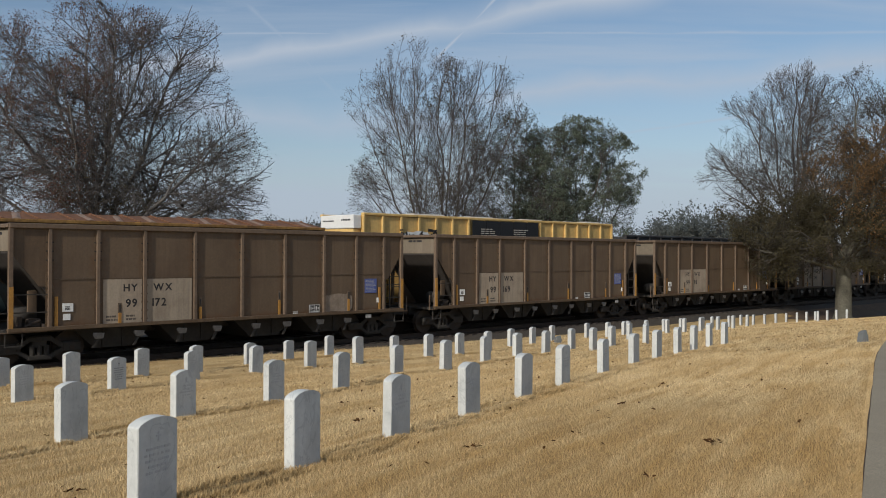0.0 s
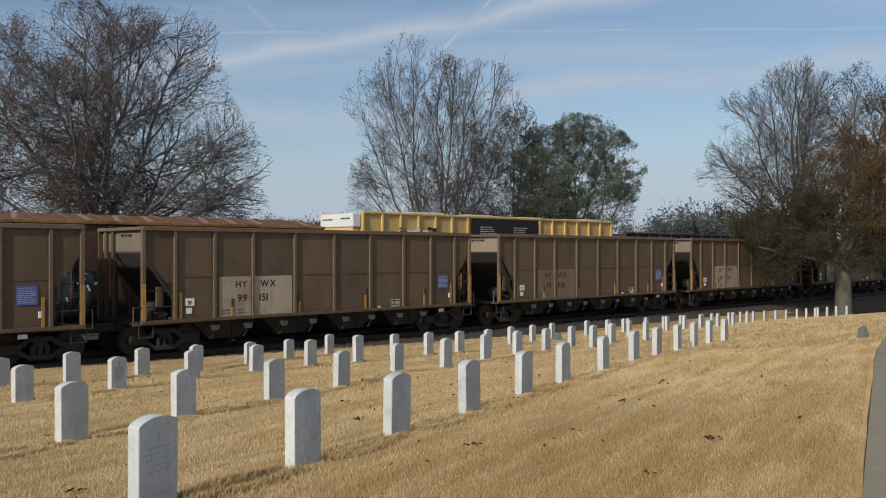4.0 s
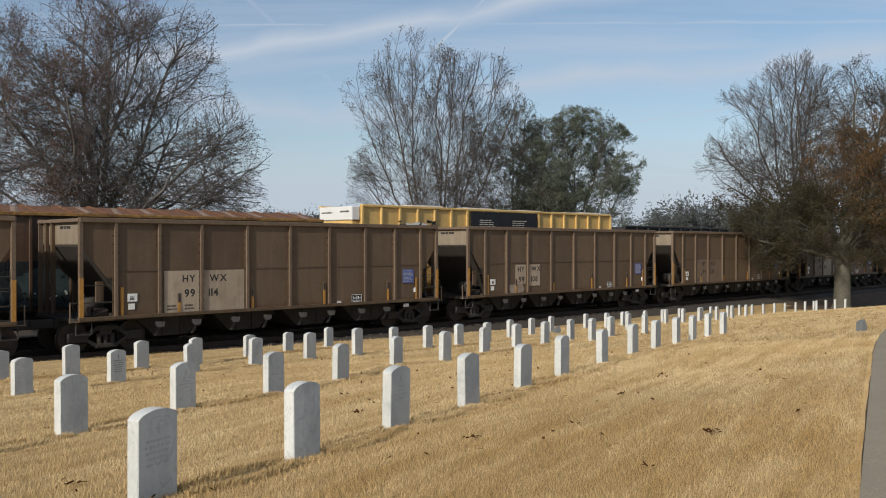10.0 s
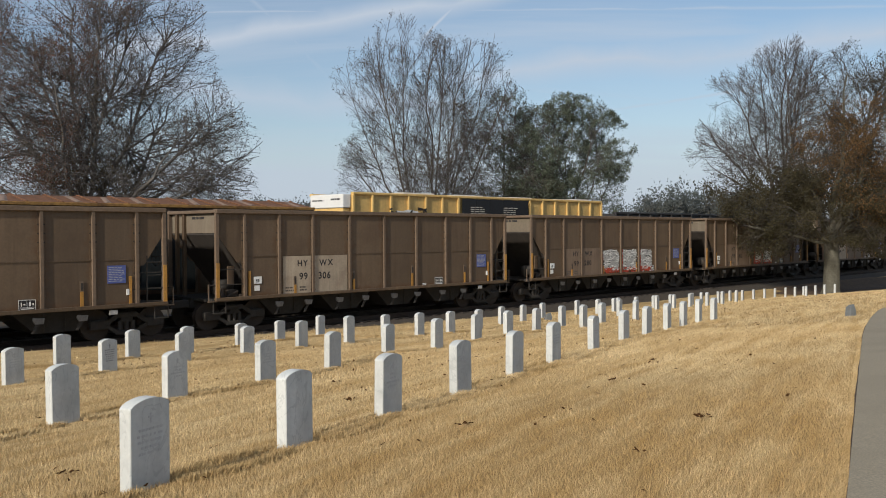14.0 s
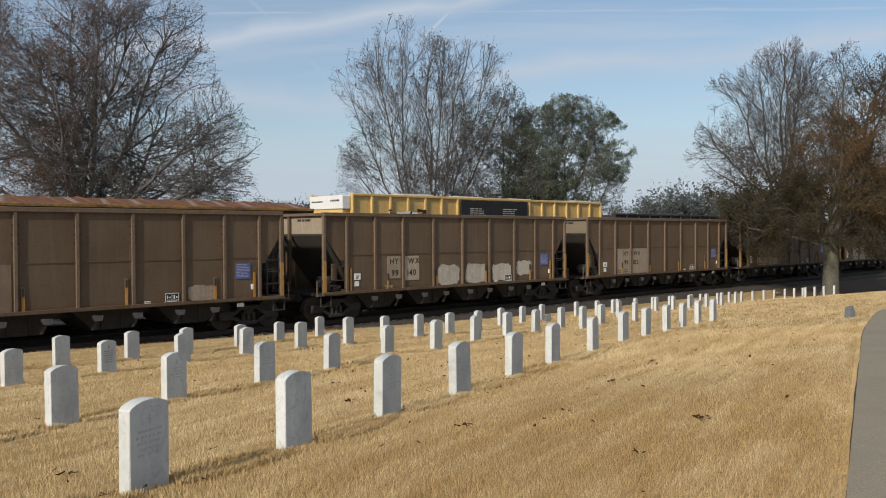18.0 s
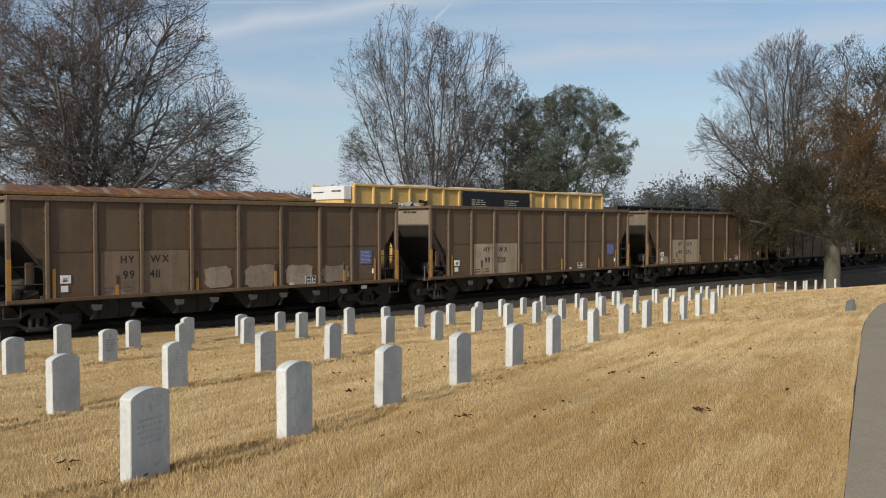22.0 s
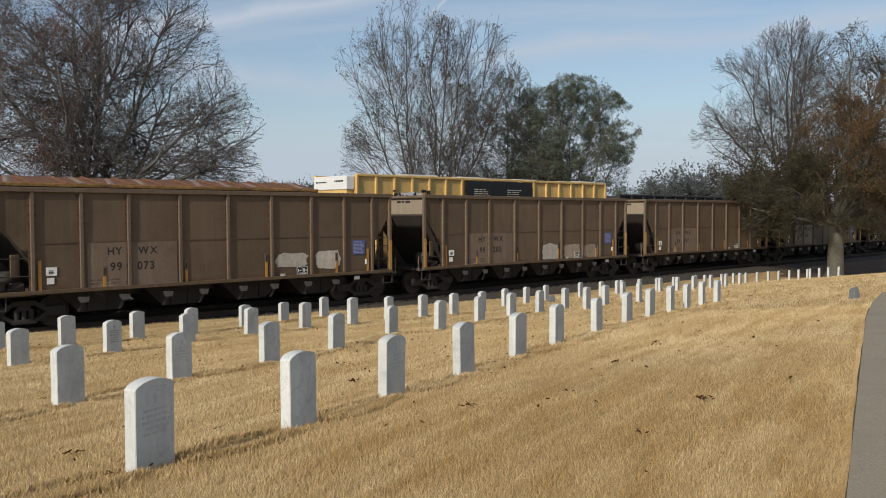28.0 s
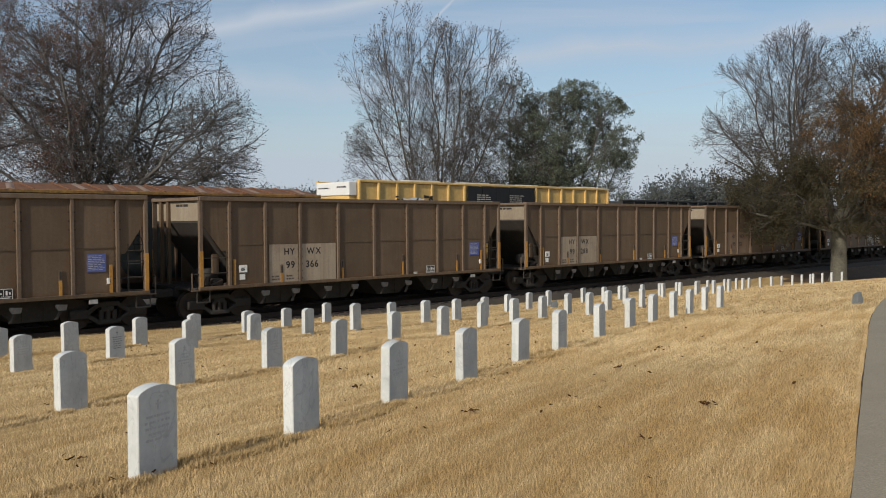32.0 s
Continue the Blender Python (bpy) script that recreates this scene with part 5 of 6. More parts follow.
        if e > 0:
            for s in (-1, 1):
                part("ladder", ladder_mesh(0.95, 2.55, 4, 0.5, CAR_DARK), car, at=pose(HALF - 0.33, s * (WIDE - 0.02), 0, 0, 0, 0 if s < 0 else 180))
        part("handrail", box_mesh("handrail", *sorted((e * (HALF - 0.06), e * 6.12)), -WIDE - 0.015, -WIDE + 0.015, 2.02, 2.05, CAR_DARK), car)
        part("handrail", box_mesh("handrail", *sorted((e * (HALF + 0.28), e * 6.12)), -WIDE - 0.015, -WIDE + 0.015, 1.52, 1.55, CAR_DARK), car)
        bm = bmesh.new()
        add_box(bm, *sorted((e * (HALF + 0.255), e * (HALF + 0.285))), -WIDE - 0.017, -WIDE + 0.017, 1.0, 1.56)
        add_box(bm, *sorted((e * (HALF + 0.29), e * (HALF - 1.0))), -WIDE - 0.05, -WIDE + 0.05, 0.985, 1.015)
        part("end_grab", finish("end_grab", bm, RIB_BROWN), car, "dusty bent grab iron and running board")
        bm = bmesh.new()
        for xx in (HALF + 0.1, HALF - 0.35):
            add_box(bm, e * xx - 0.015, e * xx + 0.015, -WIDE - 0.02, -WIDE + 0.02, 0.62, 1.0)
        add_box(bm, *sorted((e * (HALF + 0.1), e * (HALF - 0.35))), -WIDE - 0.04, -WIDE + 0.04, 0.6, 0.63)
        part("step", finish("step", bm, CAR_DARK), car)
    # brake gear on the trailing platform
    bm = bmesh.new()
    add_cyl(bm, (-6.9, -1.0, 1.45), (-6.3, -1.0, 1.45), 0.24, 16)
    part("air_reservoir", finish("air_reservoir", bm, CAR_DARK, True), car, "dark air reservoir")
    bm = bmesh.new()
    add_box(bm, -6.6, -6.25, -1.45, -1.2, 1.1, 1.35, 0.03)
    add_cyl(bm, (-6.85, -1.4, 1.15), (-6.85, -1.4, 1.42), 0.09, 8)
    add_cyl(bm, (-6.72, -1.48, 1.14), (-6.3, -1.48, 1.3), 0.035, 6)
    add_cyl(bm, (-6.2, -1.5, 1.08), (-6.2, -1.5, 1.2), 0.06, 8)
    part("brake_valve", finish("brake_valve", bm, STEEL), car, "dirty steel brake valve")
    part("valve_panel", box_mesh("valve_panel", -6.60, -6.34, -1.36, -1.30, 1.5, 2.14, CAR_BROWN, 0.02), car)
    bm = bmesh.new()
    for k in range(16):
        a, b = k / 16 * math.tau, (k + 1) / 16 * math.tau
        add_cyl(bm, (HALF + 0.14, 0.3 * math.cos(a) - 0.7, 2.5 + 0.3 * math.sin(a)), (HALF + 0.14, 0.3 * math.cos(b) - 0.7, 2.5 + 0.3 * math.sin(b)), 0.014, 5)
    for k in range(4):
        a = k / 4 * math.tau
        add_cyl(bm, (HALF + 0.14, -0.7, 2.5), (HALF + 0.14, 0.3 * math.cos(a) - 0.7, 2.5 + 0.3 * math.sin(a)), 0.012, 5)
    part("brake_wheel", finish("brake_wheel", bm, CAR_DARK), car)
    # below the floor
    part("centre_sill", box_mesh("centre_sill", -HALF - 0.2, HALF + 0.2, -0.28, 0.28, 0.72, 1.05, CAR_DARK), car)
    pocket = hopper_mesh()
    bracket = prism("door_bracket", [(-0.17, 0.80), (-0.10, 0.68), (0.13, 0.68), (0.17, 0.84), (-0.15, 0.86)], -0.03, 0.03, SCUFFED, 0.008)
    arm = prism("door_arm", [(-0.05, 0.70), (0.05, 0.70), (-0.12, 0.42), (-0.2, 0.42)], -0.02, 0.02, CAR_DARK)
    for x in (-4.0, -1.35, 1.35, 4.0):
        part("hopper_pocket", pocket, car, at=pose(x, 0, 0))
        for dx in (-0.62, 0.62):
            part("door_bracket", bracket, car, "scuffed bare door bracket", pose(x + dx, -WIDE + 0.12, 0))
            part("door_arm", arm, car, at=pose(x + dx, -WIDE + 0.14, 0))
    # trucks
    frame_me, ws = side_frame_mesh(), wheelset_mesh()
    bolster = box_mesh("bolster", -0.2, 0.2, -1.05, 1.05, 0.5, 0.75, CAR_DARK, 0.03)
    for e in (-1, 1):
        truck = new("truck")
        truck.parent = car
        truck.matrix_basis = pose(e * 6.15, 0, 0)
        for s in (-1, 1):
            part("side_frame", frame_me, truck, at=pose(0, s * 1.0, 0))
        part("bolster", bolster, truck)
        for a in (-1, 1):
            part("wheelset", ws, truck, at=pose(a * 0.89, 0, 0.457))
    # markings that every car carries
    y = -WIDE - 0.022
    for x0, z0, z1 in ((-5.9, 1.08, 1.96), (-4.05, 1.12, 1.42), (-1.42, 1.1, 1.5), (1.55, 1.1, 1.62), (4.55, 1.1, 1.55), (6.02, 1.1, 1.95)):
        part("marker_bar", box_mesh("marker_bar", x0 - 0.045, x0 + 0.045, y - 0.02, y, z0, z1, YELLOW), car, "yellow painted marker bar")
        if z1 < 1.7:
            slot = part("bracket_plate", box_mesh("bracket_plate", x0 - 0.06, x0 + 0.05, y - 0.012, y + 0.004, z1, z1 + 0.3, RIB_BROWN), car, "dusty bracket plate over the bar")
            part("slot", box_mesh("slot", x0 - 0.025, x0 + 0.025, y - 0.02, y - 0.01, z1 + 0.03, z1 + 0.25, CAR_DARK), slot)
    pl = part("placard", box_mesh("placard", -5.72, -5.42, y - 0.004, y + 0.012, 1.52, 1.76, WHITE_PAINT), car, "small white placard")
    part("lettering", bars("lettering", 0.16, 0.12, 3, LETTER, 4), pl, at=pose(-5.65, y - 0.004, 1.56))
    part("placard", box_mesh("placard", -5.7, -5.5, y - 0.004, y + 0.012, 1.28, 1.46, WHITE_PAINT), car, "small white placard")
    bl = part("blue_placard", box_mesh("blue_placard", 5.32, 5.88, y - 0.004, y + 0.012, 1.75, 2.28, BLUE), car, "blue placard with unreadable white lines")
    part("lettering", bars("lettering", 0.5, 0.46, 9, SILVER, 8, gap=0.66), bl, at=pose(5.35, y - 0.004, 1.79))
    pn = part("stencil_panel", box_mesh("stencil_panel", 0, 0.46, y - 0.004, y + 0.012, 1.10, 1.40, BLACK_PANEL), car, "black panel with a white outline", pose(2.80, 0, 0))
    bm = bmesh.new()
    for x0, x1, z0, z1 in ((0, 0.46, 1.385, 1.4), (0, 0.46, 1.1, 1.115), (0, 0.015, 1.1, 1.4), (0.445, 0.46, 1.1, 1.4), (0.03, 0.43, 1.18, 1.19), (0.22, 0.23, 1.19, 1.37),
                           (0.06, 0.09, 1.22, 1.33), (0.13, 0.18, 1.25, 1.29), (0.28, 0.33, 1.22, 1.34), (0.37, 0.41, 1.24, 1.3), (0.06, 0.40, 1.135, 1.16)):
        add_box(bm, x0, x1, y - 0.008, y - 0.003, z0, z1)
    part("lettering", finish("lettering", bm, WHITE_PAINT), pn)
    part("stencil_patch", bars("stencil_patch", 0.24, 0.09, 2, WHITE_PAINT, 12, -0.005), car, at=pose(2.12, y + 0.004, 1.11))
    part("stencil_patch", bars("stencil_patch", 0.5, 0.14, 3, BOARD, 13, -0.005, 0.5), car, at=pose(-4.2, y + 0.004, 1.12))
    part("placard", box_mesh("placard", 5.9, 6.0, y - 0.02, y + 0.012, 1.38, 1.56, WHITE_PAINT), car, "small white card holder")
    part("sill_plate", box_mesh("sill_plate", 5.35, 5.6, -WIDE - 0.06, -WIDE - 0.03, 0.82, 0.95, SILVER), car, "small bare metal plate")
    return car


def blot(name, x0, x1, z0, z1, mat, seed, rag=0.12):
    """A painted-over patch with a ragged, rounded outline."""
    rnd = random.Random(seed)
    cx, cz, rx, rz = (x0 + x1) / 2, (z0 + z1) / 2, (x1 - x0) / 2, (z1 - z0) / 2
    outline = []
    for k in range(28):
        a = k / 28 * math.tau
        c, s = math.cos(a), math.sin(a)
        p = 0.45
        w = 1 + rnd.uniform(-rag, rag)
        outline.append((cx + rx * math.copysign(abs(c) ** p, c) * w, cz + rz * math.copysign(abs(s) ** p, s) * (1 + rnd.uniform(-rag, rag))))
    return prism(name, outline, -0.004, 0.0, mat)


def scribble(x0, x1, z0, z1, seed, mat, n=26, fat=0.035, flat=1.0):
    """Loose aerosol strokes that form no words."""
    rnd = random.Random(seed)
    bm = bmesh.new()
    for k in range(n):
        a = Vector((rnd.uniform(x0, x1), -0.006 - 0.0004 * k, rnd.uniform(z0, z1)))
        d = Vector((rnd.uniform(-0.35, 0.35), 0, rnd.uniform(-0.3, 0.3) * flat))
        b = Vector((min(x1, max(x0, a.x + d.x)), a.y, min(z1, max(z0, a.z + d.z))))
        if (b - a).length < 0.05:
            continue
        side = (b - a).normalized().cross(Vector((0, 1, 0))) * fat * rnd.uniform(0.6, 1.4)
        bm.faces.new([bm.verts.new(p) for p in (a - side, b - side * 0.6, b + side * 0.6, a + side)])
    return finish("scribble", bm, mat)


TEMPLATE = build_car()
BOARD_L = (box_mesh("lettering_board", -4.55, -3.36, -0.004, 0.0, 1.11, 2.42, BOARD), box_mesh("lettering_board", -3.20, -1.72, -0.004, 0.0, 1.11, 2.42, BOARD))
FAINT_L = (box_mesh("lettering_board", -4.55, -3.36, -0.004, 0.0, 1.11, 2.42, BOARD_FAINT), box_mesh("lettering_board", -3.20, -1.72, -0.004, 0.0, 1.11, 2.42, BOARD_FAINT))
SMALL_L = (box_mesh("lettering_board", -4.1, -3.40, -0.004, 0.0, 1.5, 2.36, BOARD), box_mesh("lettering_board", -3.16, -2.4, -0.004, 0.0, 1.4, 2.36, BOARD))
Y_PAINT = -WIDE - 0.0185
PITCH = 16.08

# running order from the car at START backwards and forwards: number and the state of its lettering board
NUMBERS = {-12: ("187", 1), -11: ("155", 0), -10: ("243", 1), -9: ("118", 1), -8: ("169", 1), -7: ("172", 1), -6: ("194", 1), -5: ("036", 0), -4: ("151", 1), -3: ("139", 1),
           -2: ("210", 1), -1: ("218", 0), 0: ("108", 2), 1: ("114", 1), 2: ("412", 0), 3: ("280", 0), 4: ("306", 1), 5: ("224", 1), 6: ("102", 1), 7: ("140", 2),
           8: ("371", 0), 9: ("375", 1), 10: ("328", 1), 11: ("411", 0), 12: ("418", 0), 13: ("034", 1), 14: ("197", 0), 15: ("285", 0), 16: ("073", 0), 17: ("101", 0),
           18: ("288", 1), 19: ("366", 1), 20: ("159", 1), 21: ("302", 0)}
# painted-over patches: car, from, to (m from the trailing post), low, high (m above the rails), paint
PATCHES = ((-7, 10.55, 11.9, 1.1, 1.75, DUST_PATCH), (-3, 9.05, 10.1, 1.12, 1.75, DUST_PATCH), (-2, 5.75, 7.05, 1.2, 1.85, PALE_PATCH), (7, 5.8, 7.05, 1.12, 1.95, PALE_PATCH),
           (7, 7.45, 8.75, 1.12, 1.95, PALE_PATCH), (7, 9.1, 10.4, 1.15, 1.9, PALE_PATCH), (7, 10.75, 11.8, 1.35, 2.0, PALE_PATCH), (11, 6.0, 7.0, 1.15, 1.85, DUST_PATCH), (11, 7.5, 8.7, 1.12, 1.85, DUST_PATCH),
           (11, 9.1, 10.3, 1.12, 1.8, DUST_PATCH), (11, 10.7, 11.9, 1.15, 1.75, DUST_PATCH), (15, 7.5, 8.75, 1.12, 1.85, PALE_PATCH), (15, 9.1, 10.4, 1.12, 1.8, DUST_PATCH),
           (15, 10.7, 11.9, 1.12, 1.75, DUST_PATCH), (16, 9.1, 10.4, 1.42, 1.9, PALE_PATCH), (16, 10.8, 11.85, 1.3, 1.95, PALE_PATCH), (8, 10.75, 11.7, 1.12, 1.6, DUST_PATCH),
           (9, 1.3, 2.2, 1.1, 1.5, DUST_PATCH), (0, 2.6, 3.6, 1.1, 1.5, DUST_PATCH))
GRAFFITI = ((3, 5.65, 10.2, 1.15, 2.3), (2, 6.3, 8.7, 1.15, 1.95))
HY_MESH, WX_MESH, NN_MESH = (text_mesh((row,)) for row in (("HY", -3.94, 2.06, 0.215), ("WX", -3.0, 2.06, 0.215), ("99", -3.87, 1.59, 0.235)))
SMALL_PRINT = (bars("lettering", 0.36, 0.2, 2, FADED_INK, 71, -0.002, 0.45), bars("lettering", 0.36, 0.2, 2, FADED_INK, 72, -0.002, 0.45))
CARS = []
for k, (digits, state) in NUMBERS.items():
    car = copy_thing(TEMPLATE, Matrix.Identity(4)) if CARS else TEMPLATE
    CARS.append((k, car))
for k, car in CARS:
    digits, state = NUMBERS[k]
    for me in (FAINT_L, BOARD_L, SMALL_L)[state]:
        part("lettering_board", me, car, "faded painted board" if state else "board painted out almost brown", pose(0, Y_PAINT, 0))
    if state < 2:
        for me, at in ((SMALL_PRINT[0], -4.46), (SMALL_PRINT[1], -3.86)):
            part("lettering", me, car, "small unreadable stencilled lines", pose(at, Y_PAINT - 0.0045, 1.17))
    for me, dy in ((HY_MESH, 0), (WX_MESH, 0), (NN_MESH, 0), (text_mesh(((digits, -3.03, 1.59, 0.235),)), 0)):
        part("car_lettering", me, car, "black stencilled letters", pose(0, Y_PAINT - 0.0065, 0))
for k, x0, x1, z0, z1, mat in PATCHES:
    part("paint_patch", blot("paint_patch", x0 - HALF, x1 - HALF, z0, z1, mat, int(x0 * 10) + k), dict(CARS)[k], "rough overpainted patch", pose(0, Y_PAINT, 0))
part("scribble", scribble(4.1 - HALF, 5.0 - HALF, 1.14, 1.5, 21, RED_PAINT, 16, 0.012), dict(CARS)[13], "thin red graffiti strokes", pose(0, Y_PAINT - 0.004, 0))
for k, x0, x1, z0, z1 in GRAFFITI:
    car = dict(CARS)[k]
    for a, b in ((x0, 7.1), (7.38, 8.78), (9.06, x1)):
        if b - a > 0.2 and a >= x0 - 0.01:
            part("paint_patch", blot("paint_patch", a - HALF, b - HALF, z0 + 0.08, z1, SILVER, int(a * 9), 0.08), car, "silver graffiti fill", pose(0, Y_PAINT, 0))
            part("scribble", scribble(a - HALF, b - HALF, z0 + 0.1, z1, int(a * 7), WHITE_PAINT, 80, 0.022, 0.22), car, "white graffiti strokes", pose(0, Y_PAINT, 0))
            part("scribble", scribble(a - HALF, b - HALF, z0 + 0.1, z1, int(a * 5), LETTER, 26, 0.012, 0.3), car, "black graffiti strokes", pose(0, Y_PAINT - 0.002, 0))
            part("scribble", scribble(a - HALF - 0.1, b - HALF, z0 - 0.02, z0 + 0.24, int(a * 3), RED_PAINT, 34, 0.045), car, "red graffiti drips", pose(0, Y_PAINT - 0.004, 0))
            part("scribble", scribble(a - HALF - 0.14, a - HALF + 0.06, z0, z1, int(a * 11), RED_PAINT, 22, 0.04, 1.4), car, "red graffiti edge", pose(0, Y_PAINT - 0.004, 0))


# ---- cars parked on the siding ----
def siding_pose(u):
    return Matrix.Translation(spot(u, V_TRACK2, RAIL_Z)) @ pose(0, 0, 0, 0, 0, math.degrees(PSI))


def add_trucks(car, xs):
    fm, ws = side_frame_mesh(), wheelset_mesh()
    for x in xs:
        truck = new("truck")
        truck.parent = car
        truck.matrix_basis = pose(x, 0, 0)
        for s in (-1, 1):
            part("side_frame", fm, truck, at=pose(0, s * 1.0, 0))
        for a in (-1, 1):
            part("wheelset", ws, truck, at=pose(a * 0.89, 0, 0.457))


def build_boxcar(u0, u1):
    ln = u1 - u0
    car = thing("boxcar", "parked orange boxcar coloured dark for shade, with a rusty ribbed roof and graffiti", "rail car", at=siding_pose(u0))
    y, eave, ridge = 1.5, 4.28, 4.58
    for s in (-1, 1):
        part("side_wall", box_mesh("side_wall", 0, ln, s * y - 0.03, s * y + 0.03, 1.05, eave, BOX_SHADED), car)
    for x in (0, ln):
        part("end_wall", box_mesh("end_wall", x - 0.04, x + 0.04, -y + 0.03, y - 0.03, 1.05, eave, BOX_SHADED), car)
    post = box_mesh("side_post", -0.05, 0.05, -0.09, -0.03, 1.1, eave - 0.02, BOX_SHADED, 0.012)
    n = int(ln / 1.25)
    for i in range(n + 1):
        part("side_post", post, car, at=pose(i * ln / n, -y, 0))
    # roof: sheets with raised seams and slanting pressed ribs on each slope
    rise = (ridge - eave)
    slope = math.degrees(math.atan2(rise, y + 0.08))
    wid = math.hypot(y + 0.08, rise)
    n = int(ln / 1.1)
    step = ln / n
    bm = bmesh.new()
    add_box(bm, 0.01, step - 0.01, 0, wid, -0.03, 0.0)
    sheet = finish("roof_sheet", bm, ROOF_RUST)
    seam = box_mesh("roof_seam", -0.035, 0.035, 0, wid, 0.0, 0.05, ROOF_RUST, 0.012)
    pressed = prism("roof_press", [(0.2, 0.0), (0.45, 0.0), (0.36, 0.03), (0.29, 0.03)], 0.15, wid - 0.15, ROOF_PALE)
    for s in (-1, 1):
        for i in range(n):
            base = pose(i * step, -y - 0.08, eave, slope, 0, 0) if s < 0 else pose(i * step + step, y + 0.08, eave, slope, 0, 180)
            if s > 0:
                base = pose((i + 1) * step, y + 0.08, eave, 0, 0, 180) @ pose(0, 0, 0, slope, 0, 0)
            part("roof_sheet", sheet, car, "rusty galvanised roof sheet", base)
            part("roof_seam", seam, car, at=base)
            if (i * 7 + s) % 4:
                part("roof_press", pressed, car, "pale worn pressed rib", base @ pose(0.1 + 0.1 * (i % 3), 0.05, -0.004 * (i % 2), 0, 0, -16 + 6 * (i % 3)))
    part("eave_rail", box_mesh("eave_rail", -0.05, ln + 0.05, -y - 0.14, -y - 0.03, eave - 0.10, eave + 0.015, EAVE, 0.015), car, "rusted yellow eave rail")
    part("eave_rail", box_mesh("eave_rail", -0.05, ln + 0.05, y + 0.03, y + 0.14, eave - 0.10, eave + 0.015, EAVE, 0.015), car)
    part("underframe", box_mesh("underframe", -0.2, ln + 0.2, -1.2, 1.2, 0.75, 1.04, CAR_DARK), car)
    # The large dark fills double as painted shade behind the car gaps.
    part("paint_patch", blot("paint_patch", 0.3, 10.5, 1.12, 2.7, TEAL_DARK, 65, 0.03), car, "blue-green graffiti fill deepened for the shade between trains", pose(0, -y - 0.032, 0))
    for k in range(3):
        x0 = 1.6 + k * 2.9
        part("paint_patch", blot("paint_patch", x0, x0 + 2.4, 1.15, 2.5, TEAL, 70 + k, 0.2), car, "teal graffiti fill", pose(0, -y - 0.038, 0))
        part("scribble", scribble(x0, x0 + 2.5, 1.2, 2.6, 80 + k, LETTER, 22, 0.05), car, "black graffiti strokes", pose(0, -y - 0.042, 0))
        part("scribble", scribble(x0, x0 + 2.5, 1.4, 2.5, 90 + k, WHITE_PAINT, 8, 0.04), car, "pale graffiti strokes", pose(0, -y - 0.05, 0))
    part("paint_patch", blot("paint_patch", 10.7, 18.3, 1.15, 4.0, TEAL_DARK, 66, 0.02), car, "blue-green graffiti fill deepened for the shade between trains", pose(0, -y - 0.036, 0))
    add_trucks(car, (2.2, ln - 2.2))
    return car


build_boxcar(-10.6, 8.8)


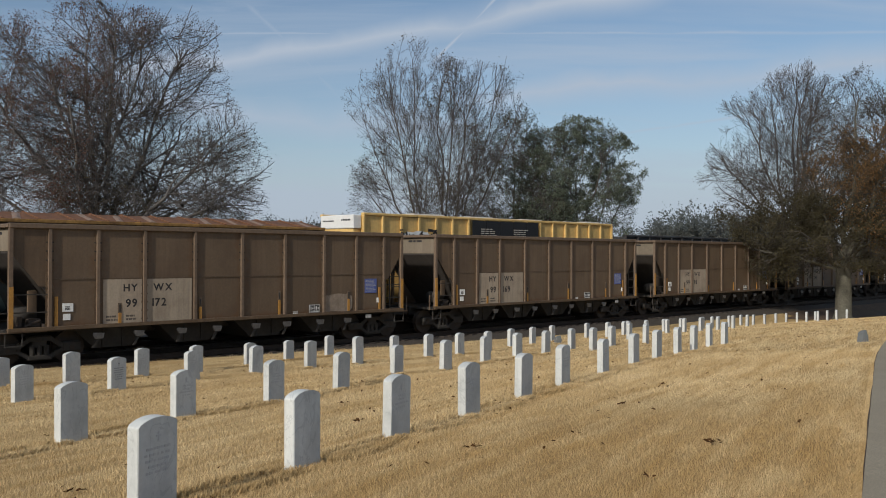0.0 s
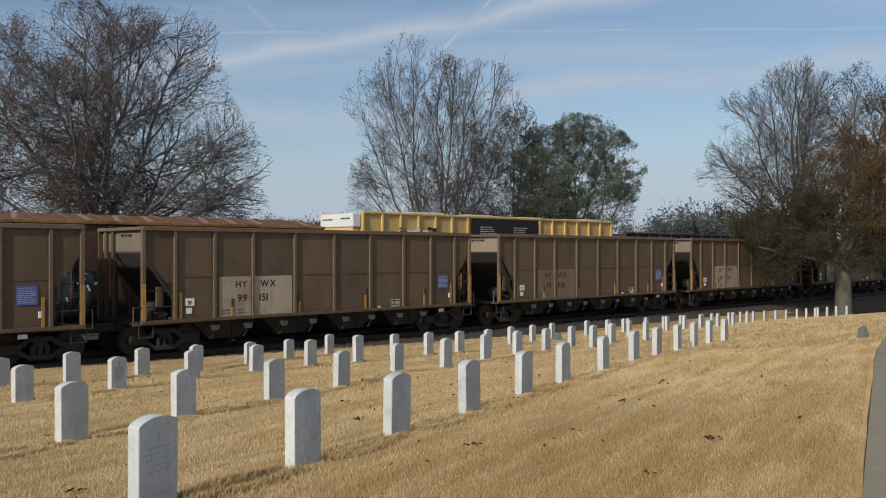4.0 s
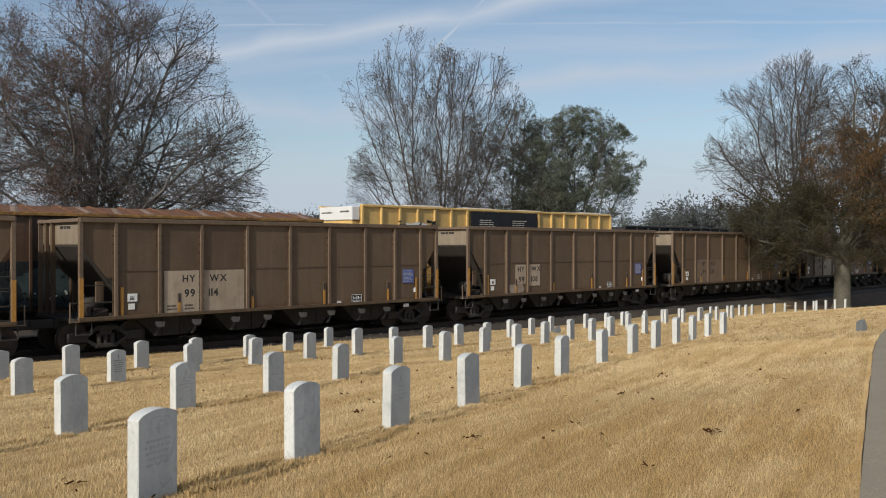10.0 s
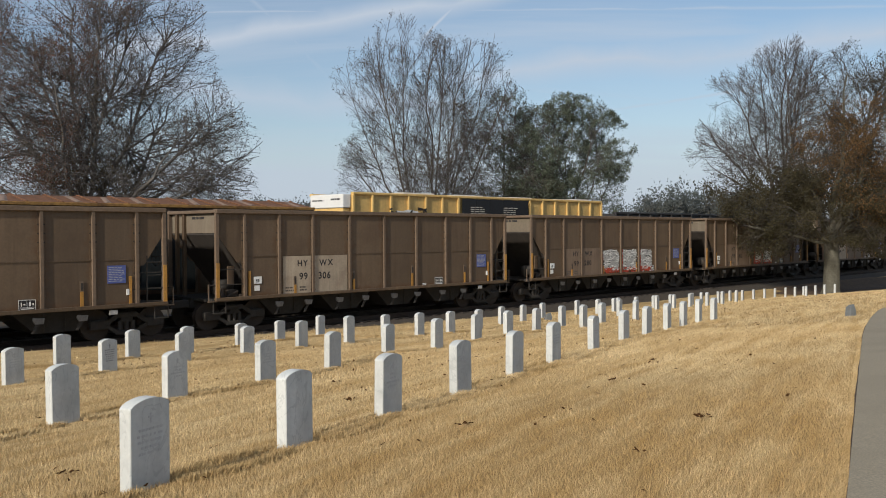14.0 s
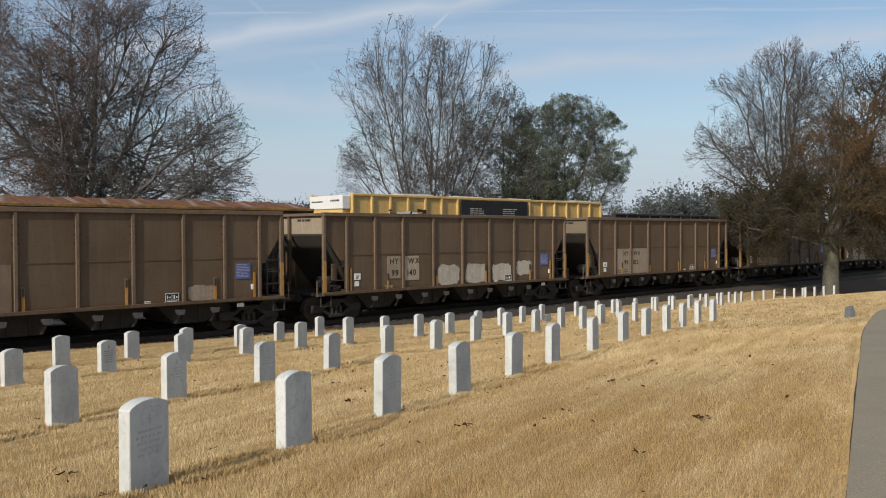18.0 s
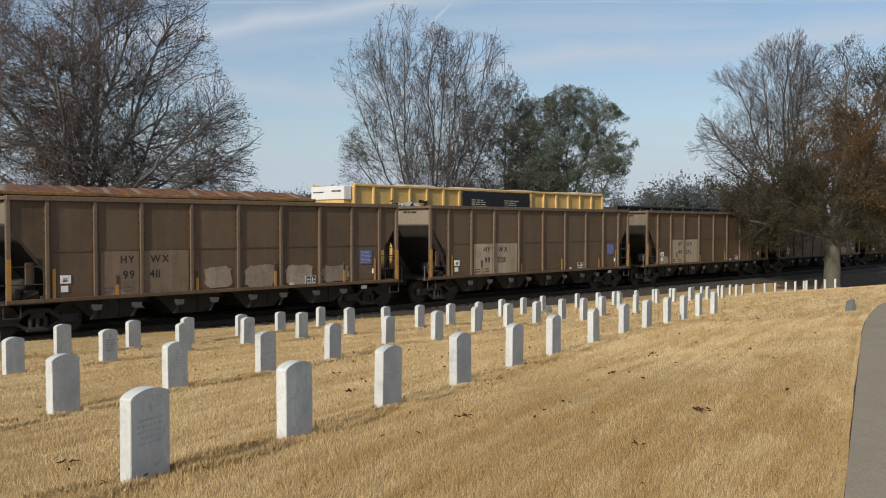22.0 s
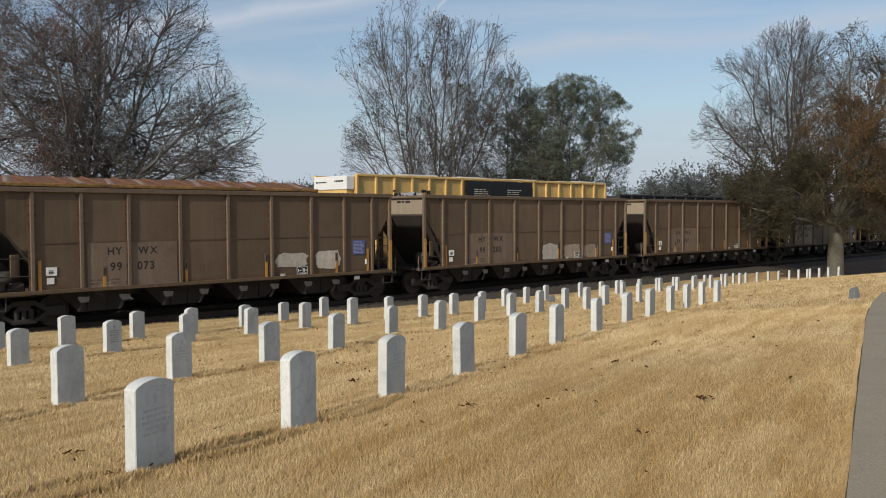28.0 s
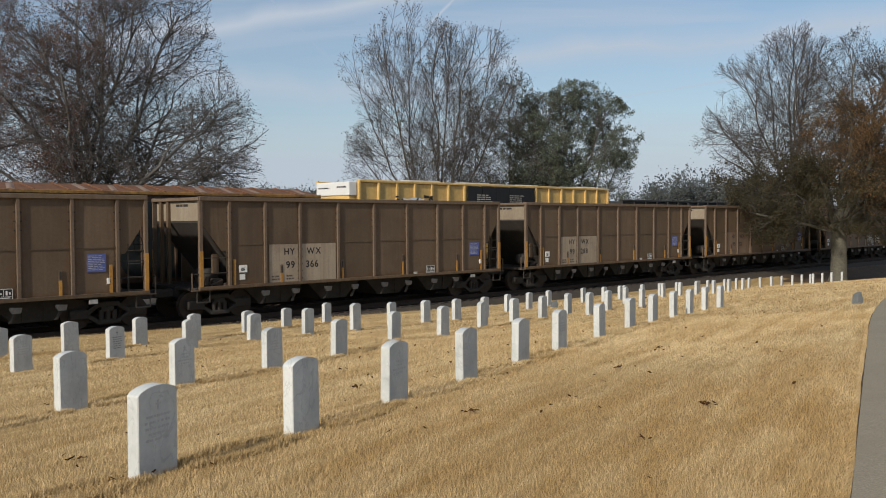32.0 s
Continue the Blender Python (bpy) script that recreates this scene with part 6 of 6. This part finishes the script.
def build_yellow_car(u0, u1, box_end):
    """Work gondola: tall yellow ribbed sides, a white box on its trailing end."""
    ln = u1 - u0
    car = thing("work_gondola", "parked yellow maintenance gondola with black panels and a white end box", "rail car", at=siding_pose(u0))
    x0 = box_end - u0
    y, top = 1.5, 5.02
    part("deck", box_mesh("deck", -0.2, ln + 0.2, -1.45, 1.45, 0.95, 1.2, GOND_YELLOW), car)
    for s in (-1, 1):
        part("side_wall", box_mesh("side_wall", x0, ln, s * y - 0.02, s * y + 0.02, 1.2, top - 0.1, GOND_YELLOW), car, "yellow plate side")
        part("top_rail", box_mesh("top_rail", x0 - 0.02, ln + 0.02, s * y - 0.11, s * y + 0.11, top - 0.12, top, GOND_YELLOW, 0.02), car, "yellow top rail")
    for x in (x0, ln):
        part("end_wall", box_mesh("end_wall", x - 0.03, x + 0.03, -y + 0.02, y - 0.02, 1.2, top - 0.12, GOND_YELLOW), car)
    stake = box_mesh("side_stake", -0.06, 0.06, -0.12, -0.02, 1.2, top - 0.12, GOND_YELLOW, 0.015)
    n = 17
    for i in range(n + 1):
        part("side_stake", stake, car, at=pose(x0 + (ln - x0) * i / n, -y, 0))
    mid = box_mesh("side_rail", x0, ln, -y - 0.075, -y - 0.02, 3.9, 4.02, GOND_YELLOW, 0.01)
    part("side_rail", mid, car)
    # black stencil panels and unreadable white writing
    bx0, bx1 = 17.7 - u0, 22.75 - u0
    nb = 5
    for i in range(nb):
        a, b = bx0 + (bx1 - bx0) * i / nb, bx0 + (bx1 - bx0) * (i + 1) / nb
        part("black_panel", box_mesh("black_panel", a + 0.01, b - 0.01, -y - 0.145, -y - 0.125, 3.6, top - 0.14, BLACK_PANEL), car, "black painted panel")
    for a in (18.5, 20.95):
        part("lettering", bars("lettering", 1.15, 0.42, 4, PALE_PATCH, int(a), -0.004, 0.6), car, "unreadable white writing", pose(a - u0 - 0.2, -y - 0.147, 4.1))
    part("scribble", scribble(12.9 - u0, 15.3 - u0, 3.85, 4.35, 33, LETTER, 26, 0.06), car, "black graffiti strokes", pose(0, -y - 0.13, 0))
    part("paint_patch", blot("paint_patch", 13.3 - u0, 14.9 - u0, 3.85, 4.25, WHITE_PAINT, 31, 0.2), car, "white graffiti fill", pose(0, -y - 0.128, 0))
    # heap of pale covers just over the rail
    rnd = random.Random(2)
    bm = bmesh.new()
    x = x0 + 3.2
    while x < ln - 1.2:
        w = rnd.uniform(1.2, 2.2)
        add_box(bm, x, min(ln - 0.6, x + w), -1.2, 1.2, 4.4, top + rnd.uniform(0.02, 0.09), 0.06)
        x += w + 0.1
    part("load", finish("load", bm, PALE_PATCH), car, "pale stacked load")
    bx = part("white_box", box_mesh("white_box", x0 - 0.5, x0 - 0.06, -1.47, 0.9, 4.32, 4.92, BOX_WHITE, 0.03), car, "white steel box on the trailing end")
    part("lettering", bars("lettering", 0.95, 0.09, 1, GOND_DARK, 41, -0.004), bx, at=pose(x0 - 0.502, 0.72, 4.62, 0, 0, -90))
    part("lettering", bars("lettering", 0.7, 0.12, 1, GOND_DARK, 42, -0.004), bx, at=pose(x0 - 0.502, -0.62, 4.64, 0, 0, -90))
    part("box_support", box_mesh("box_support", x0 - 0.45, x0 - 0.06, -1.4, 0.45, 4.02, 4.315, GOND_YELLOW, 0.02), car)
    part("box_support", box_mesh("box_support", x0 - 0.42, x0 - 0.06, -1.3, 0.4, 1.2, 4.015, GOND_DARK), car)
    part("underframe", box_mesh("underframe", -0.1, ln + 0.1, -1.2, 1.2, 0.7, 0.95, CAR_DARK), car)
    add_trucks(car, (2.3, ln - 2.3))
    return car


build_yellow_car(9.75, 29.5, 10.95)


def build_dark_gondola(u0, u1, top):
    ln = u1 - u0
    car = thing("gondola_car", "parked black gondola on the siding", "rail car", "parked gondolas", at=siding_pose(u0))
    y = 1.5
    for s in (-1, 1):
        part("side_wall", box_mesh("side_wall", 0, ln, s * y - 0.02, s * y + 0.02, 1.0, top - 0.1, GOND_DARK), car)
        part("top_rail", box_mesh("top_rail", -0.02, ln + 0.02, s * y - 0.1, s * y + 0.1, top - 0.12, top, GOND_DARK, 0.02), car)
    for x in (0, ln):
        part("end_wall", box_mesh("end_wall", x - 0.03, x + 0.03, -y + 0.02, y - 0.02, 1.0, top - 0.12, GOND_DARK), car)
    stake = box_mesh("side_stake", -0.06, 0.06, -0.12, -0.02, 1.0, top - 0.12, GOND_DARK, 0.015)
    for i in range(13):
        part("side_stake", stake, car, at=pose(ln * i / 12, -y, 0))
    part("floor_pan", box_mesh("floor_pan", 0, ln, -y + 0.02, y - 0.02, 0.9, 1.1, GOND_DARK), car)
    add_trucks(car, (2.0, ln - 2.0))
    return car


for u_start in (31.0, 47.4, 63.8):
    build_dark_gondola(u_start, u_start + 15.2, 4.42)


# ---- motions ----
def travelled(t):
    """How far past START the leading reference car's trailing post is at t seconds."""
    return 13.124 * (t - 9)


def motions():
    gain = ((0, 0.66), (1, 0.56), (2, 0.43), (3, 0.32), (3.5, 0.25), (5.5, 0.19), (6, 0.22), (7, 0.38), (8, 0.09), (9, 0.03), (10, 0.0), (11, -0.12), (12, 0.03), (13, 0.05), (14, 0.46),
            (14.5, 0.49), (16.5, 0.42), (17, 0.45), (18, 0.57), (19, 0.75), (20, 0.81), (21, 0.95), (22, 1.59), (23, 1.87), (24, 2.0), (25, 1.92), (25.5, 1.99), (27.5, 2.69), (28, 2.75), (29, 3.41),
            (30, 3.83), (31, 4.26), (32, 4.61))
    turned = Matrix.Rotation(PSI, 4, "Z")
    for k, car in CARS:
        walk(car, [(t, Matrix.Translation(spot(travelled(t) + g - k * PITCH + HALF, V_TRACK, RAIL_Z)) @ turned) for t, g in gain])
    # wheels roll: one turn for each 2.87 m; every axle of a kind shares the same rolling
    rate = math.degrees(13.3 / 0.457)
    lead = {}
    for k, car in CARS:
        for ob in car.children_recursive:
            if not ob.name.startswith("wheelset"):
                continue
            x = round(ob.matrix_basis.translation.x, 2)
            if x not in lead:
                lead[x] = ob
                n = 32 * FPS
                walk(ob, [(i / FPS, pose(x, 0, 0.457) @ Matrix.Rotation(radians(i / FPS * rate % 360), 4, "Y")) for i in range(n + 1)])
            else:
                first = lead[x].animation_data
                ob.rotation_mode = "QUATERNION"
                ob.animation_data_create().action = first.action
                ob.animation_data.action_slot = first.action_slot


motions()
